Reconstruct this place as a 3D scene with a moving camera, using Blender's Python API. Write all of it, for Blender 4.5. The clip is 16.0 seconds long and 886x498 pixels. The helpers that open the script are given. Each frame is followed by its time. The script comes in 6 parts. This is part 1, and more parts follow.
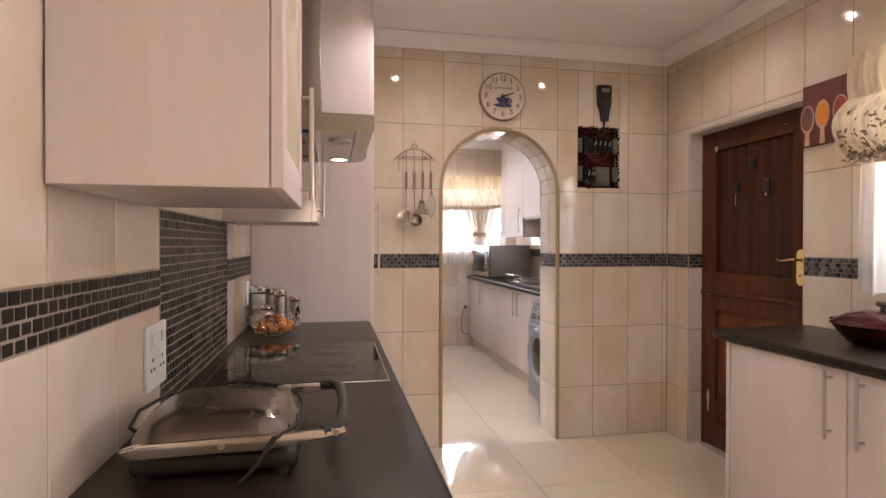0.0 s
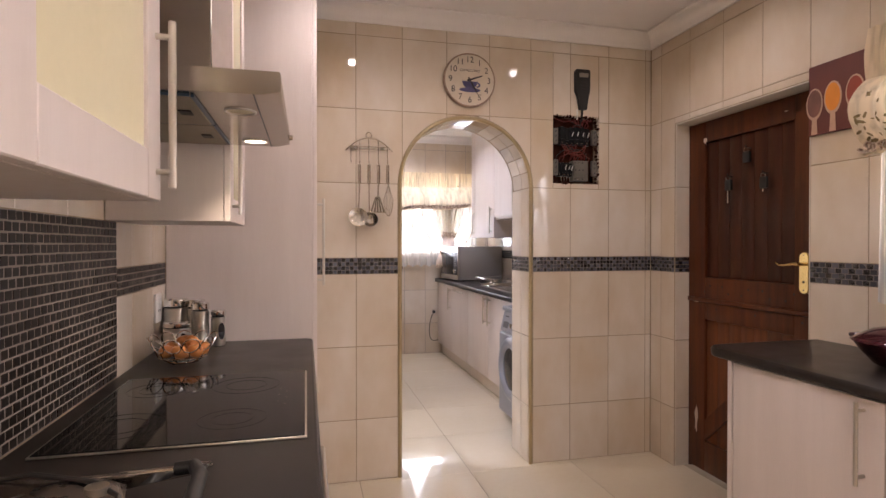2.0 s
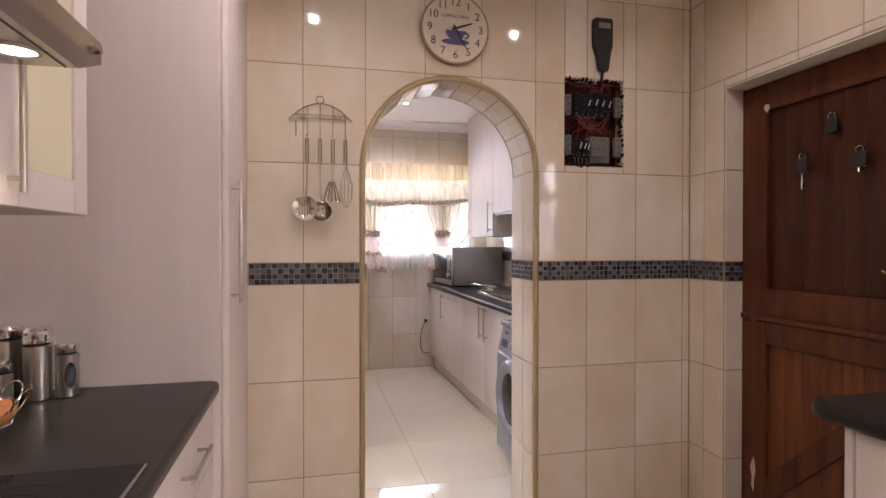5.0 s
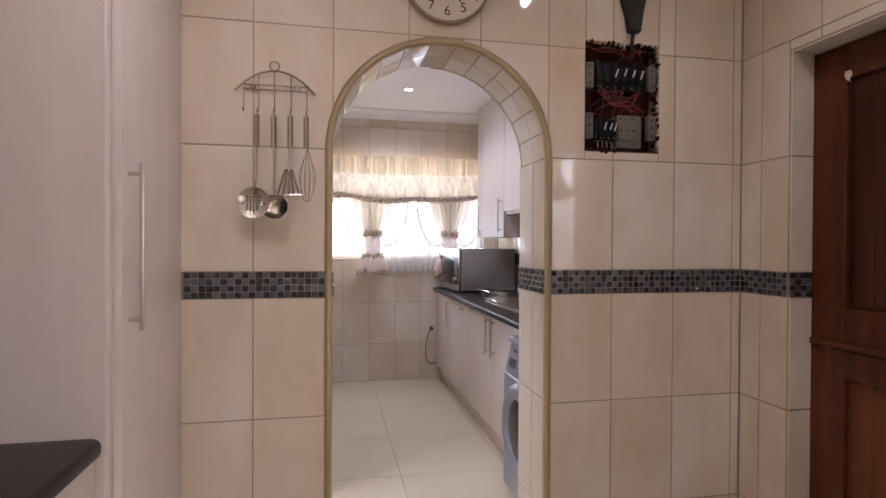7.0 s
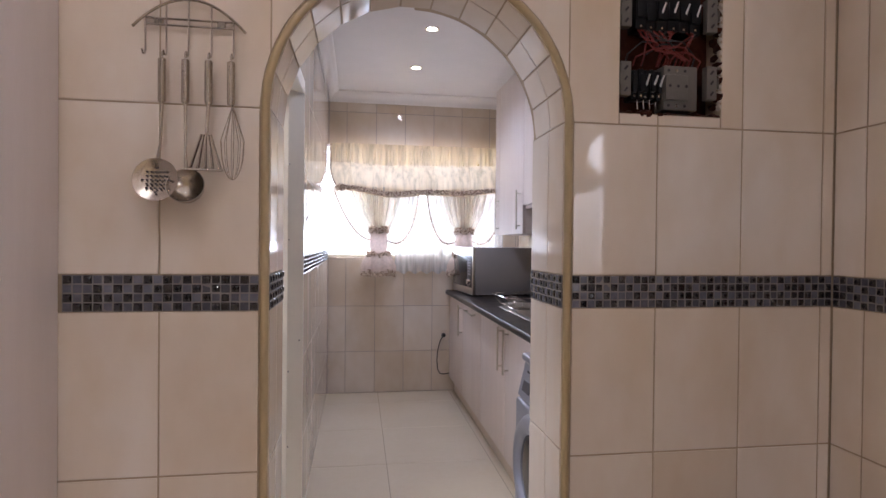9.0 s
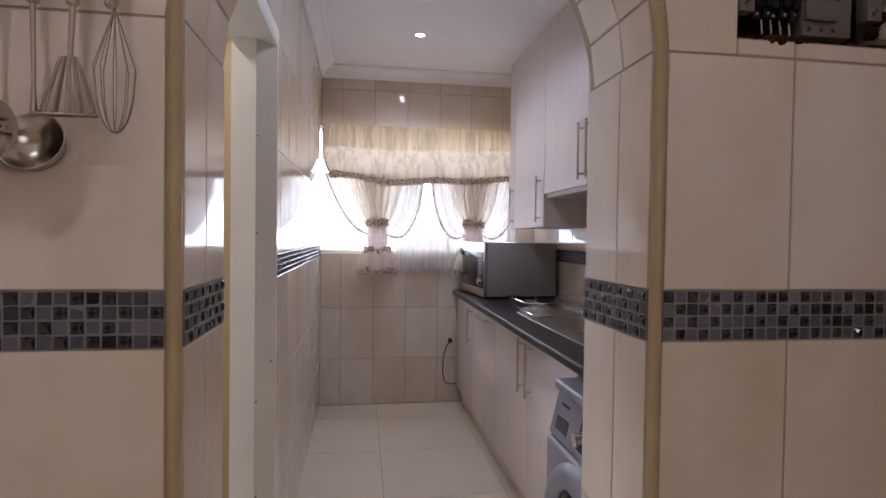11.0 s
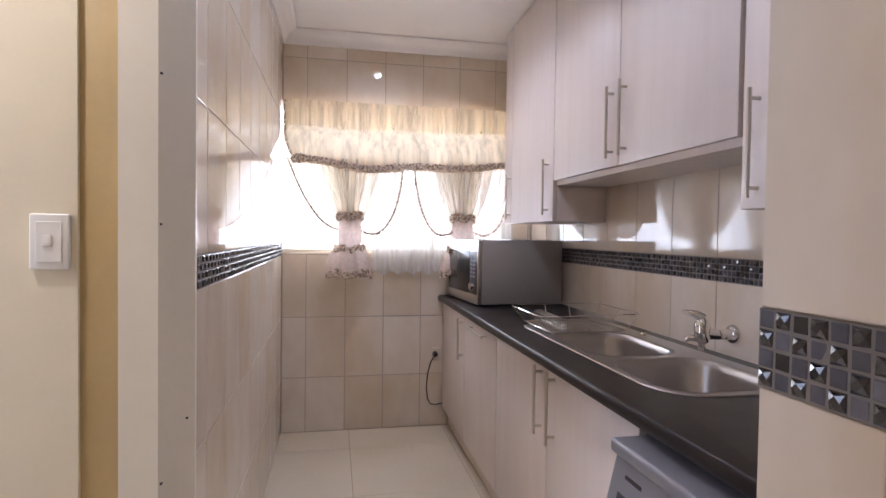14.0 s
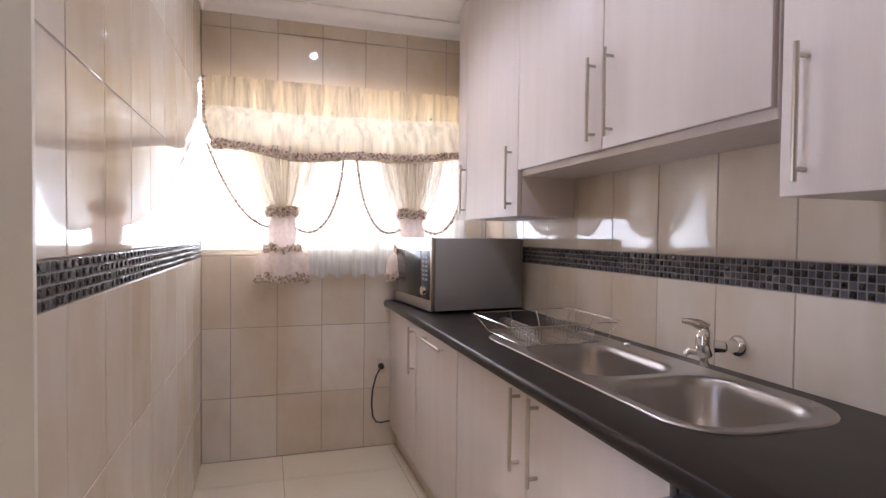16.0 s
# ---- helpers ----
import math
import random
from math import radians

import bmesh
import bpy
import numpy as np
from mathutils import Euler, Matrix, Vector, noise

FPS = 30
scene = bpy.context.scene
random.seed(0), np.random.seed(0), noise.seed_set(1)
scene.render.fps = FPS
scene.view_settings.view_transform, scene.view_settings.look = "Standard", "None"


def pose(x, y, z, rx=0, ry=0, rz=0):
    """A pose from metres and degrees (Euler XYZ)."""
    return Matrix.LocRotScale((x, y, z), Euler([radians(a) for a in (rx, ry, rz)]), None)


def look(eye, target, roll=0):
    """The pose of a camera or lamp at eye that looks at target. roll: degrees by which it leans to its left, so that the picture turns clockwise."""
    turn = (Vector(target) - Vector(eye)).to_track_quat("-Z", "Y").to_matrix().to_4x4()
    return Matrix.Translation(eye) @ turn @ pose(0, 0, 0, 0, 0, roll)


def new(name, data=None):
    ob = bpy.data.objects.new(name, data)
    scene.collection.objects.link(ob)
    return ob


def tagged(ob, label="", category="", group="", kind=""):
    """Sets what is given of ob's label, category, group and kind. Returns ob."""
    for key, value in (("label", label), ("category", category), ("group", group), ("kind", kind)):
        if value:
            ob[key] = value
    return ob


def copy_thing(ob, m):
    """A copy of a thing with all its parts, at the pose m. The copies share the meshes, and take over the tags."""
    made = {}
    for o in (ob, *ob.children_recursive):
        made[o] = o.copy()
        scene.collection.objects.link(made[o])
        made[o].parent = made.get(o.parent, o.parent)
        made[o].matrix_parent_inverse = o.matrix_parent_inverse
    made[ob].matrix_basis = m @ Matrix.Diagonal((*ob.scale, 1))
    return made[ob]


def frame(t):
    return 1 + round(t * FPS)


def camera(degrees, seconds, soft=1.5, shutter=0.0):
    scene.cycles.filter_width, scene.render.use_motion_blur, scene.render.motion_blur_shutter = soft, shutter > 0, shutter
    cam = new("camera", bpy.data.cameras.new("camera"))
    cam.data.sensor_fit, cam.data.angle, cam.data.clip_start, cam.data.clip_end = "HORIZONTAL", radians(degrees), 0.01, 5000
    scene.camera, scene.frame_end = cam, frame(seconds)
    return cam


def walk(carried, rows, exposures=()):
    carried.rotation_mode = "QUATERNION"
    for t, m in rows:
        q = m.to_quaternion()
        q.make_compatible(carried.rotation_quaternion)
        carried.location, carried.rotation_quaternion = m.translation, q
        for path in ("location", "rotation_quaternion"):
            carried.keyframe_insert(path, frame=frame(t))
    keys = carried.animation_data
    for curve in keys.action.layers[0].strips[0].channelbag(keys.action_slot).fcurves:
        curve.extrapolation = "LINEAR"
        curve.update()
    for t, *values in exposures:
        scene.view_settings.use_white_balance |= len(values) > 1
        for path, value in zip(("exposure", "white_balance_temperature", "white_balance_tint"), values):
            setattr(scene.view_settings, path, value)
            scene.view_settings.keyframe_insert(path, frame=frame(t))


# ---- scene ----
cam = camera(77.4, 16.0)
PATH = [
    (0, (0.168, 0.121, 1.269), (0.555, 2.084, 1.253), 0.1),
    (0.5, (0.189, 0.2, 1.268), (0.621, 2.153, 1.254), 0.0),
    (1, (0.23, 0.307, 1.28), (0.686, 2.254, 1.264), -0.0),
    (1.5, (0.269, 0.419, 1.281), (0.743, 2.362, 1.267), -0.0),
    (2, (0.324, 0.504, 1.283), (0.804, 2.445, 1.267), 0.0),
    (2.5, (0.377, 0.603, 1.282), (0.86, 2.543, 1.267), 0.0),
    (3, (0.423, 0.716, 1.29), (0.908, 2.657, 1.274), -0.0),
    (3.5, (0.452, 0.824, 1.291), (0.941, 2.763, 1.273), 0.0),
    (4, (0.504, 0.953, 1.284), (0.99, 2.893, 1.267), -0.0),
    (6.5, (0.77, 1.528, 1.294), (1.19, 3.483, 1.277), 0.2),
    (7, (0.828, 1.641, 1.304), (1.229, 3.6, 1.285), 0.3),
    (7.5, (0.895, 1.759, 1.302), (1.266, 3.724, 1.283), 0.4),
    (8, (0.95, 1.871, 1.293), (1.296, 3.841, 1.271), 0.4),
    (8.5, (1.006, 1.997, 1.291), (1.328, 3.97, 1.271), 0.5),
    (9, (1.051, 2.12, 1.293), (1.353, 4.098, 1.271), 0.6),
    (9.2, (1.062, 2.164, 1.294), (1.362, 4.141, 1.263), 0.7),
    (11.5, (1.103, 2.762, 1.297), (1.393, 4.741, 1.251), 0.8),
    (12, (1.09, 2.867, 1.296), (1.387, 4.844, 1.249), 0.9),
    (12.5, (1.096, 2.969, 1.286), (1.4, 4.945, 1.24), 0.9),
    (13, (1.103, 3.073, 1.282), (1.426, 5.046, 1.236), 1.0),
    (13.5, (1.111, 3.17, 1.285), (1.458, 5.139, 1.237), 0.8),
    (14, (1.123, 3.257, 1.285), (1.508, 5.219, 1.235), 0.8),
    (14.5, (1.135, 3.34, 1.278), (1.561, 5.294, 1.231), 0.8),
    (15, (1.146, 3.447, 1.274), (1.625, 5.388, 1.229), 0.7),
    (15.5, (1.151, 3.545, 1.276), (1.691, 5.47, 1.23), 0.7),
    (16, (1.147, 3.632, 1.276), (1.748, 5.539, 1.226), 0.6),
]
walk(cam, [(t, look(eye, target, roll)) for t, eye, target, roll in PATH],
     exposures=[(0, 0.26, 6520, 15), (4, 0.27, 6250, 15), (7, 0.00, 6000, 15), (9, -0.14, 5780, 14), (11.5, -0.52, 5820, 14), (12.5, -0.45, 5860, 14), (13.5, -0.15, 6000, 14), (14.5, 0.02, 6200, 14), (16, 0.06, 6280, 14)])

# ---- world, sun, large lights, exposure ----
world = bpy.data.worlds.new("sky_world")
scene.world = world
world.use_nodes = True
wn = world.node_tree
sky = wn.nodes.new("ShaderNodeTexSky")
sky.sky_type, sky.sun_disc = "NISHITA", False
sky.sun_elevation, sky.sun_rotation = radians(45), radians(230)
wn.links.new(sky.outputs[0], wn.nodes["Background"].inputs[0])
wn.nodes["Background"].inputs[1].default_value = 0.12
sun = new("sun", bpy.data.lights.new("sun", "SUN"))
sun.data.energy, sun.data.angle, sun.data.color = 2.5, radians(0.6), (1, 0.95, 0.88)
sun.matrix_world = look((-6, -5, 9), (1.0, 2.0, 1.2))


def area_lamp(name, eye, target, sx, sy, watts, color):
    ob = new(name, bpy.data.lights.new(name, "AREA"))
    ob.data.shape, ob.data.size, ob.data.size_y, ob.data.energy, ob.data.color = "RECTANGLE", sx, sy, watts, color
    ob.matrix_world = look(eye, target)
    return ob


def spot_lamp(name, eye, target, watts, color, angle, size, blend=0.6):
    ob = new(name, bpy.data.lights.new(name, "SPOT"))
    ob.data.energy, ob.data.color, ob.data.spot_size, ob.data.spot_blend = watts, color, radians(angle), blend
    ob.data.shadow_soft_size = size
    ob.matrix_world = look(eye, target)
    return ob


WARM = (1.0, 0.885, 0.87)
# sky light in the two window openings
area_lamp("window_light", (1.54, 6.893, 1.66), (1.54, 4, 2.25), 1.48, 0.92, 36, (0.80, 0.86, 1.0))
area_lamp("window_light", (2.47, 1.3, 1.6), (0, 1.3, 1.2), 1.3, 0.9, 28, (1.0, 0.97, 1.0))
# Those below y = 1 are assumed, unseen; the rear pair is fill light.
DOWNLIGHTS = [(0.63, 2.66), (1.80, 2.70), (0.63, 0.7), (1.80, 0.9), (0.5, -0.9), (1.7, -0.9)]
# the last one is assumed, out of view
LAUNDRY_LIGHTS = [(1.45, 6.12), (1.47, 5.38), (1.45, 4.5)]
CEIL = 2.56
for lx, ly in DOWNLIGHTS:
    spot_lamp("downlight_lamp", (lx, ly, CEIL - 0.02), (lx, ly, 0), (9 if lx > 1 and ly > 2 else 16) if ly > 0 else 34, WARM, 156, 0.022)
for lx, ly in LAUNDRY_LIGHTS:
    spot_lamp("downlight_lamp", (lx, ly, CEIL - 0.02), (lx, ly, 0), 20 if ly > 6 else 13, (0.80, 0.83, 1.0), 160 if ly > 6 else 150, 0.022)
# unseen fill spot, added to brighten the side passage
spot_lamp("passage_spot_fill", (0.1, 4.1, CEIL - 0.02), (0.1, 4.1, 0), 52, (1.0, 0.94, 0.90), 150, 0.05)
# unseen area fill before the closed passage end, added to brighten the arch jamb
area_lamp("passage_end_fill", (-0.88, 4.14, 1.25), (2, 4.10, 1.25), 0.62, 1.9, 15, (0.60, 0.72, 1.0))

# ---- materials ----


def mat(name, color, rough=0.5, metal=0.0, vary=0.08, scale=6.0, fine=60.0, bump=0.0, rnd=0.0, stretch=(1, 1, 1), rvary=0.0, span=(0.35, 1.05),
        color2=None, coat=0.0, trans=0.0, emit=0.0, spec=None):
    """A principled surface with a broad and a fine variation, placed by the point's own place in the room."""
    m = bpy.data.materials.new(name)
    m.use_nodes = True
    nt = m.node_tree
    b = nt.nodes["Principled BSDF"]
    b.inputs["Roughness"].default_value, b.inputs["Metallic"].default_value = rough, metal
    b.inputs["Coat Weight"].default_value, b.inputs["Transmission Weight"].default_value = coat, trans
    b.inputs["Coat Roughness"].default_value = 0.06
    if spec is not None:
        b.inputs["Specular IOR Level"].default_value = spec
    if emit:
        b.inputs["Emission Color"].default_value, b.inputs["Emission Strength"].default_value = (*color, 1), emit
    geo = nt.nodes.new("ShaderNodeNewGeometry")
    mp = nt.nodes.new("ShaderNodeMapping")
    mp.inputs["Scale"].default_value = stretch
    nt.links.new(geo.outputs["Position"], mp.inputs[0])
    n1, n2 = nt.nodes.new("ShaderNodeTexNoise"), nt.nodes.new("ShaderNodeTexNoise")
    n1.inputs["Scale"].default_value, n1.inputs["Detail"].default_value = scale, 4
    n2.inputs["Scale"].default_value, n2.inputs["Detail"].default_value = fine, 3
    for n in (n1, n2):
        nt.links.new(mp.outputs[0], n.inputs["Vector"])
    add = nt.nodes.new("ShaderNodeMath")
    add.operation = "MULTIPLY_ADD"
    nt.links.new(n2.outputs[0], add.inputs[0])
    add.inputs[1].default_value = 0.4
    nt.links.new(n1.outputs[0], add.inputs[2])
    last = add.outputs[0]
    if rnd:
        info = nt.nodes.new("ShaderNodeObjectInfo")
        more = nt.nodes.new("ShaderNodeMath")
        more.operation = "MULTIPLY_ADD"
        nt.links.new(info.outputs["Random"], more.inputs[0])
        more.inputs[1].default_value = rnd
        nt.links.new(last, more.inputs[2])
        last = more.outputs[0]
    ramp = nt.nodes.new("ShaderNodeMapRange")
    ramp.inputs[1].default_value, ramp.inputs[2].default_value = span[0], span[1] + rnd
    nt.links.new(last, ramp.inputs[0])
    mix = nt.nodes.new("ShaderNodeMix")
    mix.data_type = "RGBA"
    c2 = color2 or tuple(min(1, c * (1 + vary)) for c in color)
    c1 = color if color2 else tuple(c * (1 - vary) for c in color)
    mix.inputs[6].default_value, mix.inputs[7].default_value = (*c1, 1), (*c2, 1)
    nt.links.new(ramp.outputs[0], mix.inputs[0])
    nt.links.new(mix.outputs[2], b.inputs["Base Color"])
    if rvary:
        rr = nt.nodes.new("ShaderNodeMapRange")
        rr.inputs[1].default_value, rr.inputs[2].default_value = 0.3, 0.7
        rr.inputs[3].default_value, rr.inputs[4].default_value = max(0, rough - rvary), rough + rvary
        nt.links.new(n1.outputs[0], rr.inputs[0])
        nt.links.new(rr.outputs[0], b.inputs["Roughness"])
    if bump:
        bp = nt.nodes.new("ShaderNodeBump")
        bp.inputs["Strength"].default_value, bp.inputs["Distance"].default_value = bump, 0.002
        nt.links.new(n2.outputs[0], bp.inputs["Height"])
        nt.links.new(bp.outputs[0], b.inputs["Normal"])
    return m


def cloth(name, color, clear, trans=0.6, vary=0.06, noise_scale=(45, 45, 45), streak=0.0):
    """Thin cloth: diffuse and translucent, with a share left see-through. Upright-stretched noise paints the pleats'
    light and dark into the colour.
    """
    m = bpy.data.materials.new(name)
    m.use_nodes = True
    nt = m.node_tree
    out = nt.nodes["Material Output"]
    nt.nodes.remove(nt.nodes["Principled BSDF"])
    geo, noise_tex = nt.nodes.new("ShaderNodeNewGeometry"), nt.nodes.new("ShaderNodeTexNoise")
    noise_tex.inputs["Scale"].default_value, noise_tex.inputs["Detail"].default_value = 1, 4
    mp = nt.nodes.new("ShaderNodeMapping")
    mp.inputs["Scale"].default_value = noise_scale
    nt.links.new(geo.outputs["Position"], mp.inputs[0])
    nt.links.new(mp.outputs[0], noise_tex.inputs["Vector"])
    spread = nt.nodes.new("ShaderNodeMapRange")
    spread.inputs[1].default_value, spread.inputs[2].default_value = 0.3, 0.7
    nt.links.new(noise_tex.outputs[0], spread.inputs[0])
    mix = nt.nodes.new("ShaderNodeMix")
    mix.data_type = "RGBA"
    mix.inputs[6].default_value = (*[c * (1 - vary) for c in color], 1)
    mix.inputs[7].default_value = (*[min(1, c * (1 + vary)) for c in color], 1)
    nt.links.new(spread.outputs[0], mix.inputs[0])
    d, t, c = (nt.nodes.new("ShaderNodeBsdf" + k) for k in ("Diffuse", "Translucent", "Transparent"))
    for s in (d, t):
        nt.links.new(mix.outputs[2], s.inputs[0])
    m1, m2 = nt.nodes.new("ShaderNodeMixShader"), nt.nodes.new("ShaderNodeMixShader")
    m1.inputs[0].default_value, m2.inputs[0].default_value = trans, clear
    nt.links.new(d.outputs[0], m1.inputs[1])
    nt.links.new(t.outputs[0], m1.inputs[2])
    # streaks of extra see-through cloth stand for light passing between the pleats
    if streak:
        clear_streak = nt.nodes.new("ShaderNodeMapRange")
        clear_streak.inputs[1].default_value, clear_streak.inputs[2].default_value = 0.52, 0.72
        clear_streak.inputs[3].default_value, clear_streak.inputs[4].default_value = clear, clear + streak
        nt.links.new(noise_tex.outputs[0], clear_streak.inputs[0])
        nt.links.new(clear_streak.outputs[0], m2.inputs[0])
    nt.links.new(m1.outputs[0], m2.inputs[1])
    nt.links.new(c.outputs[0], m2.inputs[2])
    nt.links.new(m2.outputs[0], out.inputs[0])
    return m


TILE = mat("cream_ceramic_tile", (0.60, 0.470, 0.320), 0.055, vary=0.06, scale=3.0, fine=11, rnd=0.30, stretch=(1, 1, 0.55), span=(0.46, 0.94), color2=(0.78, 0.71, 0.63), rvary=0.02, bump=0.012)
GROUTL = mat("pale_laundry_grout", (0.40, 0.34, 0.30), 0.85, vary=0.15, fine=120, bump=0.3)
GROUT = mat("beige_grout", (0.37, 0.285, 0.19), 0.85, vary=0.15, fine=120, bump=0.3)
FLOORT = mat("polished_porcelain", (0.69, 0.59, 0.43), 0.04, vary=0.05, scale=2, fine=30, rnd=0.2, color2=(0.76, 0.68, 0.55))
FLOORG = mat("floor_grout", (0.34, 0.28, 0.20), 0.8, vary=0.2, fine=90)
MOS_DARK = mat("dark_glass_mosaic", (0.006, 0.0055, 0.007), 0.06, vary=0.6, scale=40, rnd=0.8, color2=(0.030, 0.027, 0.032), rvary=0.03, spec=1.0)
MOS_GREY = mat("grey_glass_mosaic", (0.040, 0.038, 0.044), 0.10, vary=0.3, scale=40, rnd=0.9, color2=(0.18, 0.18, 0.21))
MOS_BROWN = mat("brown_black_mosaic", (0.007, 0.005, 0.004), 0.34, vary=0.4, scale=30, rnd=0.6, color2=(0.026, 0.018, 0.0145), spec=0.16)
MOS_GROUTL = mat("pale_splashback_grout", (0.30, 0.255, 0.22), 0.85, vary=0.15, fine=200)
MOS_GROUT = mat("grey_mosaic_grout", (0.20, 0.178, 0.165), 0.85, vary=0.15, fine=200)
CEILING = mat("white_ceiling_paint", (0.84, 0.80, 0.77), 0.75, vary=0.03, fine=150, bump=0.08)
PLASTER = mat("cream_wall_paint", (0.74, 0.66, 0.50), 0.6, vary=0.04, fine=90, bump=0.1)
KHAKI = mat("tan_painted_rebate", (0.47, 0.345, 0.165), 0.55, vary=0.08, scale=5, fine=70, bump=0.1)
FRAMEP = mat("white_gloss_frame_paint", (0.76, 0.71, 0.61), 0.35, vary=0.04, fine=50, bump=0.05)
TRIM = mat("khaki_tile_edging", (0.42, 0.315, 0.165), 0.4, vary=0.12, scale=8, fine=60)
CAB = mat("pale_wrapped_cabinet_board", (0.69, 0.605, 0.56), 0.40, vary=0.03, scale=3, fine=45, stretch=(6, 6, 0.5), bump=0.03, color2=(0.77, 0.685, 0.645))
CABIN = mat("cabinet_carcass_board", (0.68, 0.58, 0.48), 0.45, vary=0.04, fine=40)
WORK = mat("charcoal_laminate_worktop", (0.015, 0.0108, 0.009), 0.33, vary=0.3, scale=9, fine=260, color2=(0.029, 0.022, 0.019), rvary=0.03, bump=0.05, spec=0.27)
STEEL = mat("brushed_steel", (0.60, 0.56, 0.51), 0.30, 1.0, vary=0.03, scale=3, fine=160, rvary=0.02)
CHROME = mat("chrome", (0.80, 0.78, 0.75), 0.07, 1.0, vary=0.03)
SATIN = mat("satin_nickel_handle", (0.60, 0.55, 0.48), 0.30, 1.0, vary=0.05, fine=200)
SINKST = mat("sink_steel", (0.46, 0.43, 0.41), 0.30, 1.0, vary=0.04, fine=160, rvary=0.03)
HOBGLASS = mat("black_ceramic_hob_glass", (0.004, 0.004, 0.004), 0.05, vary=0.1, spec=0.18)
DARKGL = mat("dark_oven_glass", (0.012, 0.011, 0.011), 0.08, vary=0.1)
BLACKP = mat("black_plastic", (0.018, 0.017, 0.016), 0.42, vary=0.2, fine=150)
GREYP = mat("silver_grey_plastic", (0.27, 0.27, 0.30), 0.34, 0.35, vary=0.05, fine=150)
MWBODY = mat("grey_painted_steel", (0.40, 0.38, 0.365), 0.42, 0.2, vary=0.05, fine=200)
WHITEP = mat("white_plastic", (0.76, 0.74, 0.70), 0.35, vary=0.03)
WOOD = mat("dark_stained_mahogany", (0.026, 0.0065, 0.003), 0.36, vary=0.3, scale=3, fine=60, stretch=(7, 7, 0.4), span=(0.4, 1.0), color2=(0.085, 0.023, 0.008), rvary=0.08, bump=0.12, spec=0.3)
WOODM = mat("red_brown_mahogany_frame", (0.036, 0.009, 0.0035), 0.36, vary=0.3, scale=3, fine=60, stretch=(7, 7, 0.4), span=(0.4, 1.0), color2=(0.15, 0.042, 0.012), rvary=0.08, bump=0.12, spec=0.3)
WOODLT = mat("worn_orange_mahogany", (0.06, 0.017, 0.006), 0.42, vary=0.3, scale=3, fine=60, stretch=(7, 7, 0.4), span=(0.4, 1.0), color2=(0.21, 0.066, 0.020), rvary=0.08, bump=0.12, spec=0.3)
RAW = mat("bare_scraped_wood", (0.62, 0.52, 0.42), 0.7, vary=0.15, fine=80)
BRASS = mat("polished_brass", (0.80, 0.62, 0.30), 0.16, 1.0, vary=0.08, fine=80)
KSHEER = cloth("white_kitchen_voile", (0.90, 0.89, 0.88), 0.34, 0.72, 0.12, (40, 40, 2.5))
SHEER = cloth("white_sheer_voile", (0.80, 0.75, 0.68), 0.05, 0.15, 0.15, (60, 60, 2.0), 0.12)
SHEERF = cloth("gathered_cream_voile", (0.86, 0.77, 0.63), 0.42, 0.20, 0.18, (70, 70, 1.5))
LACE = cloth("white_lace", (0.76, 0.75, 0.74), 0.22, 0.4, 0.12, (70, 70, 6))
SATINC = cloth("cream_satin", (0.74, 0.62, 0.45), 0.0, 0.080, 0.24, (34, 34, 0.8), 0.12)
GOLDC = cloth("gold_lining_satin", (0.80, 0.60, 0.24), 0.42, 0.60, 0.2, (34, 34, 0.8), 0.25)
FRILLC = cloth("blush_organza", (0.76, 0.64, 0.57), 0.0, 0.12, 0.10)
CORD = mat("brown_and_gold_braid", (0.15, 0.062, 0.030), 0.6, vary=0.3, scale=70, fine=230, span=(0.52, 0.84), color2=(0.84, 0.70, 0.55))
PRINT = mat("brown_green_flower_print", (0.13, 0.085, 0.035), 0.8, vary=0.3, scale=60, color2=(0.30, 0.22, 0.10))
GLASS = mat("window_glass", (0.95, 0.97, 0.97), 0.0, trans=1.0)
FROST = mat("frosted_cabinet_glass", (0.80, 0.73, 0.50), 0.22, vary=0.05, scale=5, spec=0.6)
GLOW = mat("bright_outdoor_haze", (1.0, 0.99, 0.97), 1.0, emit=2.8)
BULB = mat("lit_lamp_glass", (1.0, 0.90, 0.75), 0.5, emit=30.0)
HOODBULB = mat("lit_halogen_glass", (1.0, 0.86, 0.66), 0.5, emit=18.0)
EGG = mat("brown_eggshell", (0.58, 0.22, 0.06), 0.36, vary=0.12, scale=20, fine=200, rnd=0.5)
DIALP = mat("aged_ivory_dial", (0.66, 0.57, 0.46), 0.5, vary=0.08, scale=14)
INK = mat("black_ink", (0.03, 0.022, 0.025), 0.55)
BLUEINK = mat("violet_blue_ink", (0.085, 0.075, 0.18), 0.5, vary=0.25, scale=60)
# dark reddish cavity; its shade is deepened in the colour, as lamps reach inside
CAVITY = mat("rough_dark_wall_cavity", (0.018, 0.007, 0.005), 0.9, vary=0.5, scale=25, fine=90, color2=(0.07, 0.022, 0.014), bump=0.6, spec=0.1)
REDW = mat("red_wire_sleeve", (0.17, 0.022, 0.016), 0.5)
BREAK = mat("grey_breaker_plastic", (0.27, 0.245, 0.21), 0.45, vary=0.08, fine=90)
MAROON = mat("maroon_enamel", (0.045, 0.008, 0.012), 0.10, vary=0.2, scale=12)
CANVAS = mat("dark_red_canvas", (0.135, 0.032, 0.022), 0.6, vary=0.2, scale=10, fine=200, bump=0.1)
SPOONW = mat("pale_spoon_print", (0.52, 0.33, 0.23), 0.6, vary=0.1)
SPICE_O = mat("orange_spice_print", (0.72, 0.26, 0.03), 0.7, vary=0.2, fine=250)
